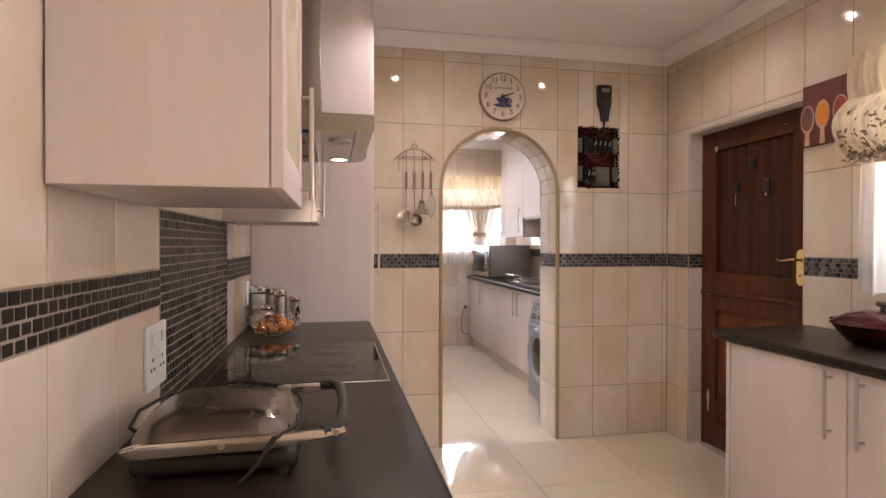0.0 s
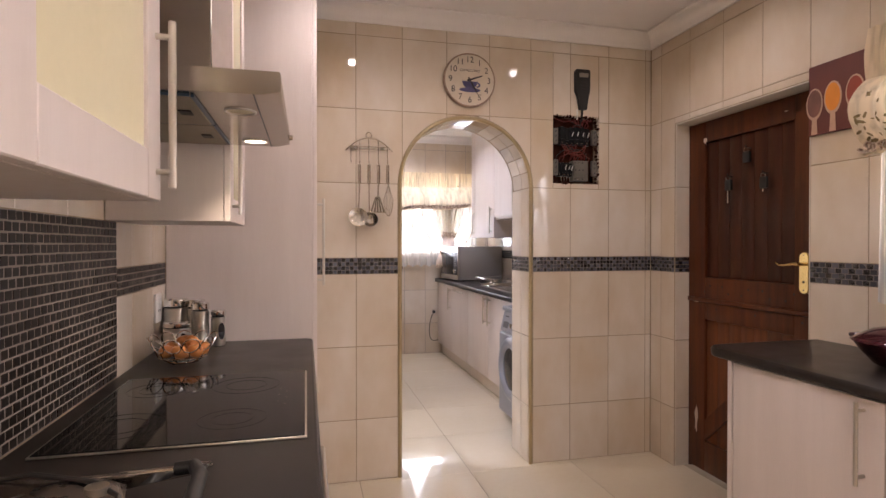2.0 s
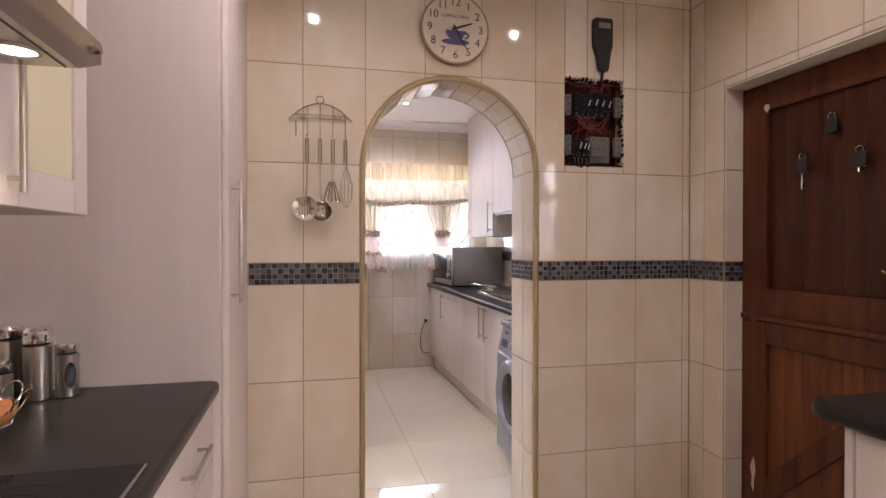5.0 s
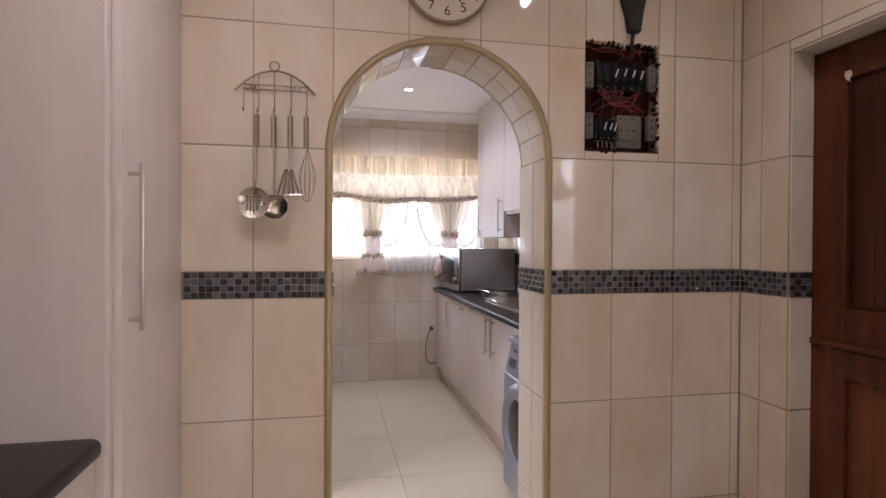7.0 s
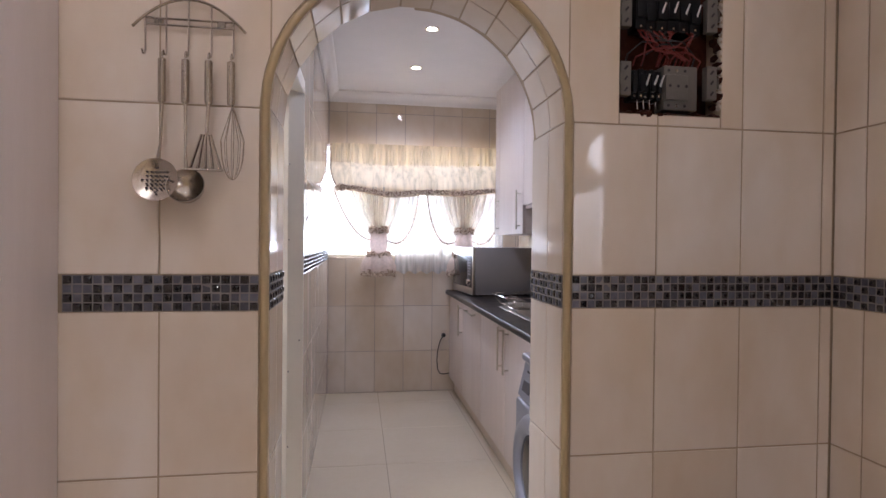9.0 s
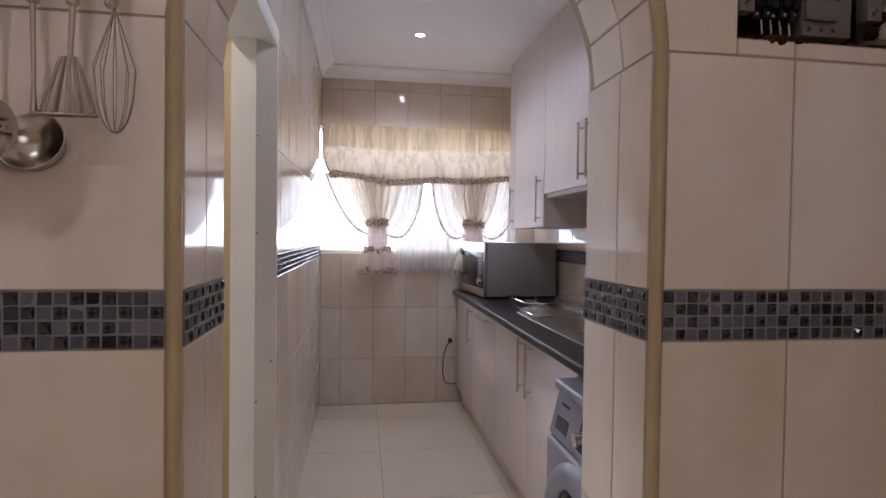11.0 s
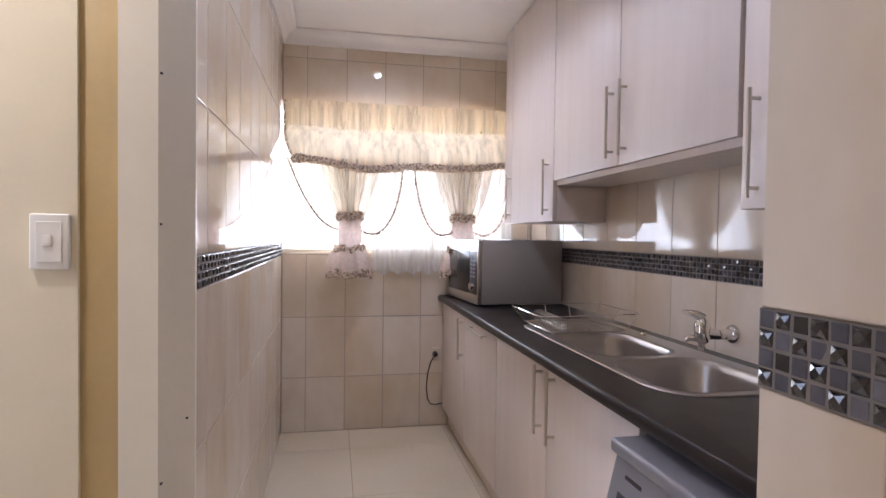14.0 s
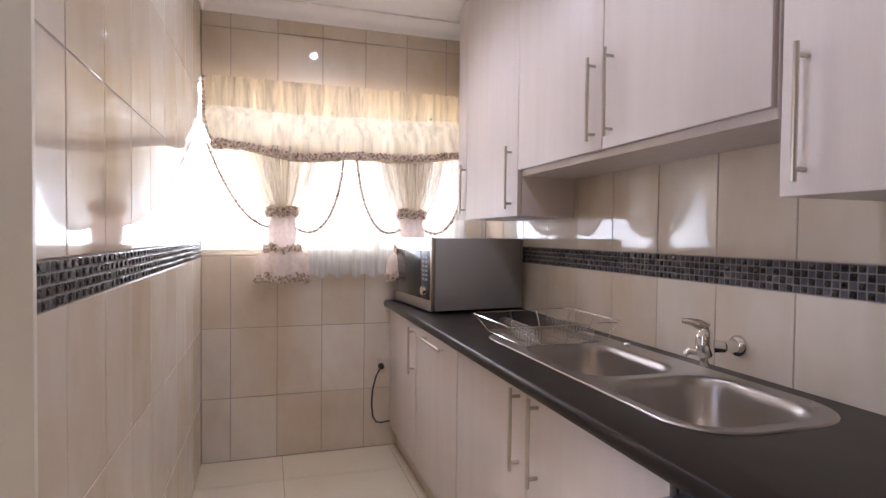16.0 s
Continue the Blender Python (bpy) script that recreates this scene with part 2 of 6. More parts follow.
SPICE_R = mat("red_spice_print", (0.30, 0.06, 0.035), 0.7, vary=0.4, fine=250)
SPICE_P = mat("brown_spice_print", (0.20, 0.09, 0.065), 0.7, vary=0.5, fine=250)
DARKST = mat("dull_kitchen_steel", (0.50, 0.45, 0.39), 0.22, 1.0, vary=0.1, fine=150, rvary=0.05)
RINGM = mat("hob_ring_print", (0.0065, 0.0062, 0.006), 0.2, spec=0.18)
BLUEF = mat("blue_protective_film", (0.035, 0.075, 0.13), 0.3)
FILTER = mat("aluminium_mesh_filter", (0.34, 0.29, 0.22), 0.45, 0.8, vary=0.10, fine=400, bump=0.4)
GRILLST = mat("scuffed_grill_steel", (0.27, 0.235, 0.205), 0.24, 1.0, vary=0.1, scale=12, fine=200, rvary=0.08)

# ---- building helpers ----


def box(bm, x0, x1, y0, y1, z0, z1, bevel=0.0, seg=2):
    r = bmesh.ops.create_cube(bm, size=1.0, matrix=Matrix.Translation(((x0 + x1) / 2, (y0 + y1) / 2, (z0 + z1) / 2)) @ Matrix.Diagonal((abs(x1 - x0), abs(y1 - y0), abs(z1 - z0), 1)))
    if bevel:
        vs = set(r["verts"])
        es = [e for e in bm.edges if e.verts[0] in vs and e.verts[1] in vs]
        bmesh.ops.bevel(bm, geom=es, offset=bevel, segments=seg, affect="EDGES", profile=0.5, clamp_overlap=True)


def tube(bm, pts, r, seg=10, cap=True, closed=False):
    """A round bar along the points."""
    pts = [Vector(p) for p in pts]
    n = len(pts)
    rings, up = [], None
    for i, p in enumerate(pts):
        a = pts[(i - 1) % n] if (closed or i > 0) else p
        b = pts[(i + 1) % n] if (closed or i < n - 1) else p
        d = (b - a).normalized()
        if up is None:
            up = d.orthogonal().normalized()
        up = (up - d * up.dot(d)).normalized()
        side = d.cross(up)
        rr = r[i] if isinstance(r, (list, tuple)) else r
        rings.append([bm.verts.new(p + (up * math.cos(k * 2 * math.pi / seg) + side * math.sin(k * 2 * math.pi / seg)) * rr) for k in range(seg)])
    for i in range(n if closed else n - 1):
        A, B = rings[i], rings[(i + 1) % n]
        for k in range(seg):
            bm.faces.new((A[k], A[(k + 1) % seg], B[(k + 1) % seg], B[k]))
    if cap and not closed:
        bm.faces.new(rings[0][::-1])
        bm.faces.new(rings[-1])


def lathe(bm, profile, m=None, seg=28, sx=1.0, sy=1.0):
    """Turns a profile of (radius, height) about z."""
    m = m or Matrix.Identity(4)
    rings = []
    for r, z in profile:
        if r < 1e-6:
            rings.append([bm.verts.new(m @ Vector((0, 0, z)))])
        else:
            rings.append([bm.verts.new(m @ Vector((r * sx * math.cos(k * 2 * math.pi / seg), r * sy * math.sin(k * 2 * math.pi / seg), z))) for k in range(seg)])
    for A, B in zip(rings, rings[1:]):
        for k in range(seg):
            q = [A[k % len(A)], A[(k + 1) % len(A)], B[(k + 1) % len(B)], B[k % len(B)]]
            q = list(dict.fromkeys(q))
            if len(q) > 2:
                bm.faces.new(q)


def prism(bm, outline, d, m=None):
    """A slab: an outline in x and z, pulled along y by d."""
    m = m or Matrix.Identity(4)
    a = [bm.verts.new(m @ Vector((x, 0, z))) for x, z in outline]
    b = [bm.verts.new(m @ Vector((x, d, z))) for x, z in outline]
    bm.faces.new(a)
    bm.faces.new(b[::-1])
    n = len(a)
    for i in range(n):
        bm.faces.new((a[i], b[i], b[(i + 1) % n], a[(i + 1) % n]))


BASES = {}


def thing(name, label, category, base, group="", kind=""):
    ob = new(name)
    ob.empty_display_size = 0.1
    ob.location = base
    BASES[ob.name] = Vector(base)
    return tagged(ob, label, category, group, kind)


def part(name, bm, material, parent=None, label="", smooth=True):
    """Links a bmesh, drawn in room coordinates, as one mesh object under a thing or part."""
    bmesh.ops.recalc_face_normals(bm, faces=bm.faces[:])
    me = bpy.data.meshes.new(name)
    bm.to_mesh(me)
    bm.free()
    me.materials.append(material)
    if smooth:
        me.shade_smooth()
        me.set_sharp_from_angle(angle=radians(38))
    ob = new(name, me)
    if parent is not None:
        ob.parent = parent
        if parent.name in BASES:
            ob.matrix_parent_inverse = Matrix.Translation(-BASES[parent.name])
    if label:
        ob["label"] = label
    return ob


def whole(name, bm, material, label, category, kind="", group="", smooth=True):
    return tagged(part(name, bm, material, None, "", smooth), label, category, group, kind)


def B():
    return bmesh.new()


def bar_handle(parent, p0, p1, out, r=0.006, stand=0.03, name="handle"):
    """A straight bar handle on two posts; out: the way from the door."""
    p0, p1, out = Vector(p0), Vector(p1), Vector(out)
    d = (p1 - p0).normalized()
    bm = B()
    tube(bm, [p0 + out * stand, p1 + out * stand], r, 12)
    for q in (p0 + d * 0.025, p1 - d * 0.025):
        tube(bm, [q, q + out * stand], r * 0.85, 10)
    return part(name, bm, SATIN, parent, "satin nickel bar handle")

# ---- the large structure ----
W, WB, WL = 3.513, 3.790, 3.764  # faces of the arch wall; it is thinner on its left half
XL, XR = -0.235, 2.39         # kitchen side walls
L2, R2, Y2 = 0.795, 2.46, 6.905  # laundry walls
AX, AR, TRW, AZ = 1.211, 0.378, 0.020, 1.615  # arch: middle, clear radius, edging, spring height
BANDT, BANDB = 1.210, 1.124
ROT = {"-y": 0, "+x": 90, "-x": -90, "+y": 180}


def at(side, plane, u, z, d=0.0):
    return Vector({"-y": (u, plane + d, z), "+y": (u, plane - d, z), "+x": (plane - d, u, z), "-x": (plane + d, u, z)}[side])


def wall(name, side, plane, u0, u1, z0, z1, thick, material, label, holes=()):
    """A wall with real openings through it."""
    us = sorted({u0, u1, *[min(max(h[k], u0), u1) for h in holes for k in (0, 1)]})
    zs = sorted({z0, z1, *[min(max(h[k], z0), z1) for h in holes for k in (2, 3)]})
    solid = {}
    for i in range(len(us) - 1):
        for j in range(len(zs) - 1):
            cu, cz = (us[i] + us[i + 1]) / 2, (zs[j] + zs[j + 1]) / 2
            solid[i, j] = not any(h[0] < cu < h[1] and h[2] < cz < h[3] for h in holes)
    bm, made = B(), {}

    def v(i, j, d):
        if (i, j, d) not in made:
            made[i, j, d] = bm.verts.new(at(side, plane, us[i], zs[j], 0.002 + d * thick))
        return made[i, j, d]
    for (i, j), s in solid.items():
        if not s:
            continue
        bm.faces.new([v(i, j, 0), v(i + 1, j, 0), v(i + 1, j + 1, 0), v(i, j + 1, 0)])
        bm.faces.new([v(i, j, 1), v(i + 1, j, 1), v(i + 1, j + 1, 1), v(i, j + 1, 1)])
        for di, dj, a, b in ((-1, 0, (i, j), (i, j + 1)), (1, 0, (i + 1, j), (i + 1, j + 1)), (0, -1, (i, j), (i + 1, j)), (0, 1, (i, j + 1), (i + 1, j + 1))):
            if not solid.get((i + di, j + dj), False):
                bm.faces.new([v(*a, 0), v(*b, 0), v(*b, 1), v(*a, 1)])
    return whole(name, bm, material, label, "wall", "structure", smooth=False)


MESHES = {}


def slab_mesh(key, name, w, h, deep, edge, material, top=0.0):
    """A tile, centred, facing local -y, with eased edges; top: height of a faceted point."""
    k = (key, round(w, 4), round(h, 4))
    if k in MESHES:
        return MESHES[k]
    bm = B()
    X, Z = w / 2, h / 2
    ring = lambda e, y: [bm.verts.new((sx * (X - e), y, sz * (Z - e))) for sx, sz in ((-1, -1), (1, -1), (1, 1), (-1, 1))]
    back, rim, front = ring(0, deep), ring(0, edge), ring(edge * 1.2, 0)
    for P, Q in ((back, rim), (rim, front)):
        for i in range(4):
            bm.faces.new((P[i], P[(i + 1) % 4], Q[(i + 1) % 4], Q[i]))
    if top:
        k = 0.60
        inner = [bm.verts.new((dx * X * k, -top, dz * Z * k)) for dx, dz in ((0, -1), (1, 0), (0, 1), (-1, 0))]
        for i in range(4):
            bm.faces.new((front[i], front[(i + 1) % 4], inner[i]))
            bm.faces.new((front[(i + 1) % 4], inner[(i + 1) % 4], inner[i]))
        bm.faces.new(inner)
    else:
        bm.faces.new(front)
    bmesh.ops.recalc_face_normals(bm, faces=bm.faces[:])
    me = bpy.data.meshes.new(name)
    bm.to_mesh(me)
    bm.free()
    me.materials.append(material)
    MESHES[k] = me
    return me


def piece(name, me, side, plane, u, z, parent, tilt=0.0, nod=0.0, turn=0.0):
    ob = new(name, me)
    ob.matrix_basis = Matrix.Translation(at(side, plane, u, z)) @ pose(0, 0, 0, nod, tilt, ROT[side] + turn)
    ob.parent = parent
    return ob


def cut(rects, h):
    """Rectangles less a hole."""
    out = []
    for a, b, c, d in rects:
        if h[0] >= b or h[1] <= a or h[2] >= d or h[3] <= c:
            out.append((a, b, c, d))
            continue
        if h[0] > a:
            out.append((a, h[0], c, d))
        if h[1] < b:
            out.append((h[1], b, c, d))
        m0, m1 = max(a, h[0]), min(b, h[1])
        if h[2] > c:
            out.append((m0, m1, c, h[2]))
        if h[3] < d:
            out.append((m0, m1, h[3], d))
    return out


JOINT = 0.0042
ARCH_HOLE = (AX - AR - TRW, AX + AR + TRW)


def tile_wall(parent, side, plane, u0, u1, start, pitch, rows, holes=(), arch=False):
    us = [u0] + [start + pitch * k for k in range(-60, 60) if u0 + 0.006 < start + pitch * k < u1 - 0.006] + [u1]
    rng = random.Random(round(plane * 1000) + round(u0 * 77))
    for a, b in zip(us, us[1:]):
        for c, d in rows:
            rects = [(a, b, c, d)]
            for h in holes:
                rects = cut(rects, h)
            for q in rects:
                qa, qb, qc, qd = q[0] + JOINT / 2, q[1] - JOINT / 2, q[2] + JOINT / 2, q[3] - JOINT / 2
                if qb - qa < 0.008 or qd - qc < 0.008:
                    continue
                if arch and qb > ARCH_HOLE[0] and qa < ARCH_HOLE[1]:
                    arch_tile(parent, qa, qb, qc, qd)
                    continue
                piece("tile", slab_mesh("tile", "tile", qb - qa, qd - qc, 0.007, 0.0012, TILE), side, plane + rng.uniform(-0.0003, 0.0003), (qa + qb) / 2, (qc + qd) / 2, parent)


def arch_top(x, r):
    d = abs(x - AX)
    return -1.0 if d >= r else AZ + math.sqrt(r * r - d * d)


def arch_tile(parent, a, b, c, d):
    """A wall tile cut to the arch."""
    r = AR + TRW + 0.001
    xs = [a + (b - a) * k / 40 for k in range(41)]
    runs, run = [], []
    for x in xs:
        bottom = max(c, arch_top(x, r)) if abs(x - AX) < r else c
        if bottom < d - 0.004:
            run.append((x, bottom))
        elif run:
            runs.append(run)
            run = []
    if run:
        runs.append(run)
    for run in runs:
        if run[-1][0] - run[0][0] < 0.008:
            continue
        bm = B()
        prism(bm, run + [(run[-1][0], d), (run[0][0], d)], 0.007, Matrix.Translation((0, W, 0)))
        ob = part("tile", bm, TILE, parent, smooth=False)


def mosaic(parent, side, plane, u0, u1, z0, z1, rows, pick, brick=False, joined=False, gap=0.0028, wide=1.0, seed=1):
    """A field of small glass pieces on its grout bed. pick(rng) gives the kind of each."""
    rng = random.Random(seed)
    ph = (z1 - z0) / rows
    pw0 = ph * wide
    n = max(1, round((u1 - u0) / pw0))
    pw = (u1 - u0) / n
    verts, faces, mats, slots = [], [], [], []
    for j in range(rows):
        shift = pw / 2 if brick and j % 2 else 0.0
        for i in range(-1 if shift else 0, n):
            a, b = max(u0, u0 + i * pw + shift), min(u1, u0 + (i + 1) * pw + shift)
            if b - a < 0.006:
                continue
            key, material, top = pick(rng, i + j)
            tilt = rng.uniform(-1.2, 1.2)
            lean = 3.0 if top else 0.6 if pick is pick_brown else 1.6
            me = slab_mesh(key, "mosaic_piece", round(b - a - gap, 4), round(ph - gap, 4), 0.005, 0.0012, material, top)
            u, z = (a + b) / 2, z0 + (j + 0.5) * ph
            off = rng.uniform(-0.0008, 0.0004) - 0.001
            if not joined:
                piece("mosaic_piece", me, side, plane + (off if side[0] == "-" else -off), u, z, parent, tilt, rng.uniform(-lean, lean), rng.uniform(-lean, lean))
            else:
                m = Matrix.Translation(at(side, plane, u, z, off)) @ pose(0, 0, 0, rng.uniform(-lean, lean), tilt, ROT[side] + rng.uniform(-lean, lean))
                s = len(verts)
                verts += [m @ v.co for v in me.vertices]
                if material not in slots:
                    slots.append(material)
                for p in me.polygons:
                    faces.append([s + q for q in p.vertices])
                    mats.append(slots.index(material))
    if joined:
        me = bpy.data.meshes.new("mosaic_pieces")
        me.from_pydata(verts, [], faces)
        for m in slots:
            me.materials.append(m)
        me.polygons.foreach_set("material_index", mats)
        ob = new("mosaic_pieces", me)
        ob.parent = parent
        tagged(ob, kind="stuff")


def pick_gem(rng, k):
    if (k % 2) != (rng.random() < 0.04):
        return "gem", MOS_DARK, 0.0034
    return ("flat_g", MOS_GREY, 0.0) if rng.random() < 0.9 else ("flat_d", MOS_DARK, 0.0)


def pick_brown(rng, k):
    return "brown", MOS_BROWN, 0.0


ROWS_K = [(0.0, 0.335), (0.335, 0.730), (0.730, BANDB), (BANDT, 1.615), (1.615, 2.015), (2.015, 2.412), (2.412, 2.50)]
DOOR_Y0, DOOR_Y1, DOOR_Z = 2.402, 3.285, 1.978
KWIN = (0.55, 1.98, 1.07, 2.08)
LWIN = (0.752, 2.30, 1.148, 2.12)

# arch wall, in one outline
outline = [(XL - 0.15, 0), (AX - AR, 0)] + [(AX - AR * math.cos(k * math.pi / 48), AZ + AR * math.sin(k * math.pi / 48)) for k in range(49)] + [(AX + AR, 0), (1.70, 0), (1.70, CEIL + 0.05), (XL - 0.15, CEIL + 0.05)]
bm = B()
prism(bm, outline, WL - W - 0.002, Matrix.Translation((0, W + 0.002, 0)))
half = [(AX + AR * math.sin(k * math.pi / 48), AZ + AR * math.cos(k * math.pi / 48)) for k in range(25)] + [(AX + AR, 0), (1.70, 0), (1.70, CEIL + 0.05), (AX, CEIL + 0.05)]
prism(bm, half, WB - WL - 0.002, Matrix.Translation((0, WL, 0)))
for q in ((1.70, XR + 0.20, 0, 1.646), (1.70, XR + 0.20, 2.046, CEIL + 0.05), (1.70, 1.736, 1.646, 2.046), (2.033, XR + 0.20, 1.646, 2.046)):
    box(bm, q[0], q[1], W + 0.002, WB - 0.002, q[2], q[3])
box(bm, 1.736, 2.033, W + 0.085, WB - 0.002, 1.646, 2.046)
wall_arch = whole("wall_arch", bm, GROUT, "cream tiled wall with an arched opening into the laundry", "wall", "structure", smooth=False)
wall_left = wall("wall_left", "+x", XL, -1.9, W, 0, CEIL + 0.05, 0.15, GROUT, "cream tiled kitchen wall with a dark mosaic splashback")
wall_right = wall("wall_right", "-x", XR, -1.9, W, 0, CEIL + 0.05, 0.16, GROUT, "cream tiled kitchen wall with a door and a curtained window", holes=[(DOOR_Y0, DOOR_Y1, -1, DOOR_Z), KWIN])
wall_rear = wall("wall_rear", "+y", -1.9, XL - 0.15, XR + 0.2, 0, CEIL + 0.05, 0.15, PLASTER, "plain cream painted wall closing the kitchen")
wall_laundry_left = wall("wall_laundry_left", "+x", L2, WL, Y2 - 0.001, 0, CEIL + 0.05, 0.13, GROUTL, "cream tiled laundry wall with a doorway", holes=[(WB - 1, 4.594, -1, 1.95)])
wall_laundry_right = wall("wall_laundry_right", "-x", R2, WB, Y2 + 0.2, 0, CEIL + 0.05, 0.15, GROUTL, "cream tiled laundry wall behind the sink")
wall_laundry_back = wall("wall_laundry_back", "-y", Y2, L2 - 0.13, R2 + 0.15, 0, CEIL + 0.05, 0.15, GROUTL, "cream tiled laundry wall under the curtained window", holes=[LWIN])
# side passage beyond the laundry doorway
wall_passage = wall("wall_passage", "-y", 4.534, -0.9, 0.597, 0, CEIL + 0.05, 0.10, PLASTER, "cream painted passage wall with a light switch")
wall_passage_end = wall("wall_passage_end", "+x", -0.9, WL - 0.3, 4.62, 0, CEIL + 0.05, 0.1, PLASTER, "cream painted end wall of the passage")
bm = B()
box(bm, XL - 0.4, XR + 0.4, -2.1, Y2 + 0.2, CEIL, CEIL + 0.06)
box(bm, -1.1, XL - 0.4, WL - 0.3, 4.7, CEIL, CEIL + 0.06)
whole("ceiling", bm, CEILING, "smooth white painted ceiling", "ceiling", "structure", smooth=False)
bm = B()
box(bm, -1.1, XR + 0.4, -2.1, Y2 + 0.2, -0.15, -0.002)
floor = whole("floor", bm, FLOORG, "cream polished porcelain tiled floor", "floor", "structure", smooth=False)


def cornice(name, side, plane, u0, u1, label):
    """A coved plaster cornice between wall and ceiling."""
    prof = [(0, 2.478), (0.010, 2.478), (0.014, 2.486)] + [(0.014 + 0.066 * (1 - math.cos(k * math.pi / 16)), 2.486 + 0.062 * math.sin(k * math.pi / 16)) for k in range(1, 9)] + [(0.086, 2.552), (0.086, CEIL + 0.001), (0, CEIL + 0.001)]
    bm = B()
    a = [bm.verts.new(at(side, plane, u0, z, -d)) for d, z in prof]
    b = [bm.verts.new(at(side, plane, u1, z, -d)) for d, z in prof]
    n = len(prof)
    for i in range(n):
        bm.faces.new((a[i], a[(i + 1) % n], b[(i + 1) % n], b[i]))
    bm.faces.new(a)
    bm.faces.new(b[::-1])
    whole(name, bm, CEILING, label, "cornice", "structure")


cornice("cornice", "-y", W - 0.001, XL, XR, "white coved plaster cornice over the arch wall")
cornice("cornice", "-x", XR - 0.001, -1.9, W, "white coved plaster cornice in the kitchen")
cornice("cornice", "+x", XL + 0.001, -1.9, W, "white coved plaster cornice in the kitchen")
cornice("cornice", "-y", Y2 - 0.001, L2, R2, "white coved plaster cornice over the laundry window")
cornice("cornice", "+x", L2 + 0.001, WB, Y2, "white coved plaster cornice in the laundry")

# khaki edging strip round the arch, proud of the tiles
bm = B()
path = [(AX - AR - TRW / 2 + 0.002, 0)] + [(AX - (AR + TRW / 2 - 0.002) * math.cos(k * math.pi / 40), AZ + (AR + TRW / 2 - 0.002) * math.sin(k * math.pi / 40)) for k in range(41)] + [(AX + AR + TRW / 2 - 0.002, 0)]
tube(bm, [(x, W + 0.003, z) for x, z in path], TRW / 2 + 0.001, 10)
whole("arch_trim", bm, TRIM, "khaki plastic tile edging round the arched opening", "trim", "structure")

# doorway frame in the laundry's left wall
door_frame = thing("door_frame_1", "white painted frame of an open doorway with a tan rebate", "door frame", (0.70, 4.55, 0), kind="structure")
bm = B()
vs = [(0.677, 4.526), (0.755, 4.527), (0.763, 4.536), (0.813, 4.597), (0.813, 4.610), (0.677, 4.618)]
lo = [bm.verts.new((x, y, 0)) for x, y in vs]
hi = [bm.verts.new((x, y, 1.95)) for x, y in vs]
bm.faces.new(lo)
bm.faces.new(hi[::-1])
for i in range(6):
    bm.faces.new((lo[i], lo[(i + 1) % 6], hi[(i + 1) % 6], hi[i]))
part("jamb", bm, FRAMEP, door_frame, smooth=False)
bm = B()
box(bm, 0.594, 0.679, 4.546, 4.615, 0, 1.95, 0.003)
part("rebate", bm, KHAKI, door_frame, "tan painted rebate")
bm = B()
box(bm, 0.66, 0.812, WL + 0.003, 4.63, 1.935, 2.0, 0.006)
part("head", bm, FRAMEP, door_frame)
for hx, hy, hz in ((0.759, 4.531, 1.30), (0.760, 4.531, 0.74), (0.760, 4.531, 0.42), (0.760, 4.531, 1.62), (0.800, 4.580, 0.865)):
    bm = B()
    tube(bm, [(hx, hy + 0.004, hz), (hx - 0.0012, hy - 0.0015, hz)], 0.0028, 10)
    part("screw_hole", bm, BLACKP, door_frame)

# outdoors: a glowing haze beyond each window
bm = B()
box(bm, -1.5, 5.0, 8.6, 8.62, -0.5, 4.5)
whole("backdrop", bm, GLOW, "bright hazy daylight outside the laundry window", "backdrop", "structure", smooth=False)
bm = B()
box(bm, 4.4, 4.42, -2.5, 4.5, -0.5, 4.5)
whole("backdrop", bm, GLOW, "bright hazy daylight outside the kitchen window", "backdrop", "structure", smooth=False)


def window(name, side, plane, h, label, mullions):
    t = thing(name, label, "window", at(side, plane, (h[0] + h[1]) / 2, h[2], 0.1), kind="structure")

    def bar(nm, u0, u1, z0, z1, mtl, d0, d1):
        p, q = at(side, plane, u0, z0, d0), at(side, plane, u1, z1, d1)
        bm = B()
        box(bm, min(p.x, q.x), max(p.x, q.x), min(p.y, q.y), max(p.y, q.y), z0, z1, 0.003 if mtl is not GLASS else 0)
        return part(nm, bm, mtl, t)
    f = 0.035
    for u0, u1, z0, z1 in ((h[0], h[0] + f, h[2], h[3]), (h[1] - f, h[1], h[2], h[3]), (h[0] + f, h[1] - f, h[2], h[2] + f), (h[0] + f, h[1] - f, h[3] - f, h[3])):
        bar("window_frame", u0, u1, z0, z1, FRAMEP, 0.09, 0.13)
    us = [h[0] + f] + [h[0] + (h[1] - h[0]) * k / (mullions + 1) for k in range(1, mullions + 1)] + [h[1] - f]
    for u in us[1:-1]:
        bar("mullion", u - 0.015, u + 0.015, h[2] + f, h[3] - f, FRAMEP, 0.092, 0.128)
    for a, b in zip(us, us[1:]):
        g = bar("pane", a + 0.012, b - 0.012, h[2] + f, h[3] - f, GLASS, 0.108, 0.112)
        g.visible_shadow = False
    bar("window_sill", h[0] + 0.002, h[1] - 0.002, h[2] - 0.0, h[2] + 0.012, TILE, 0.001, 0.09)
    return t


window("window_1", "-y", Y2, LWIN, "white framed laundry window, bright behind its curtains", 2)
window("window_2", "-x", XR, KWIN, "white framed kitchen window, bright behind its curtain", 2)

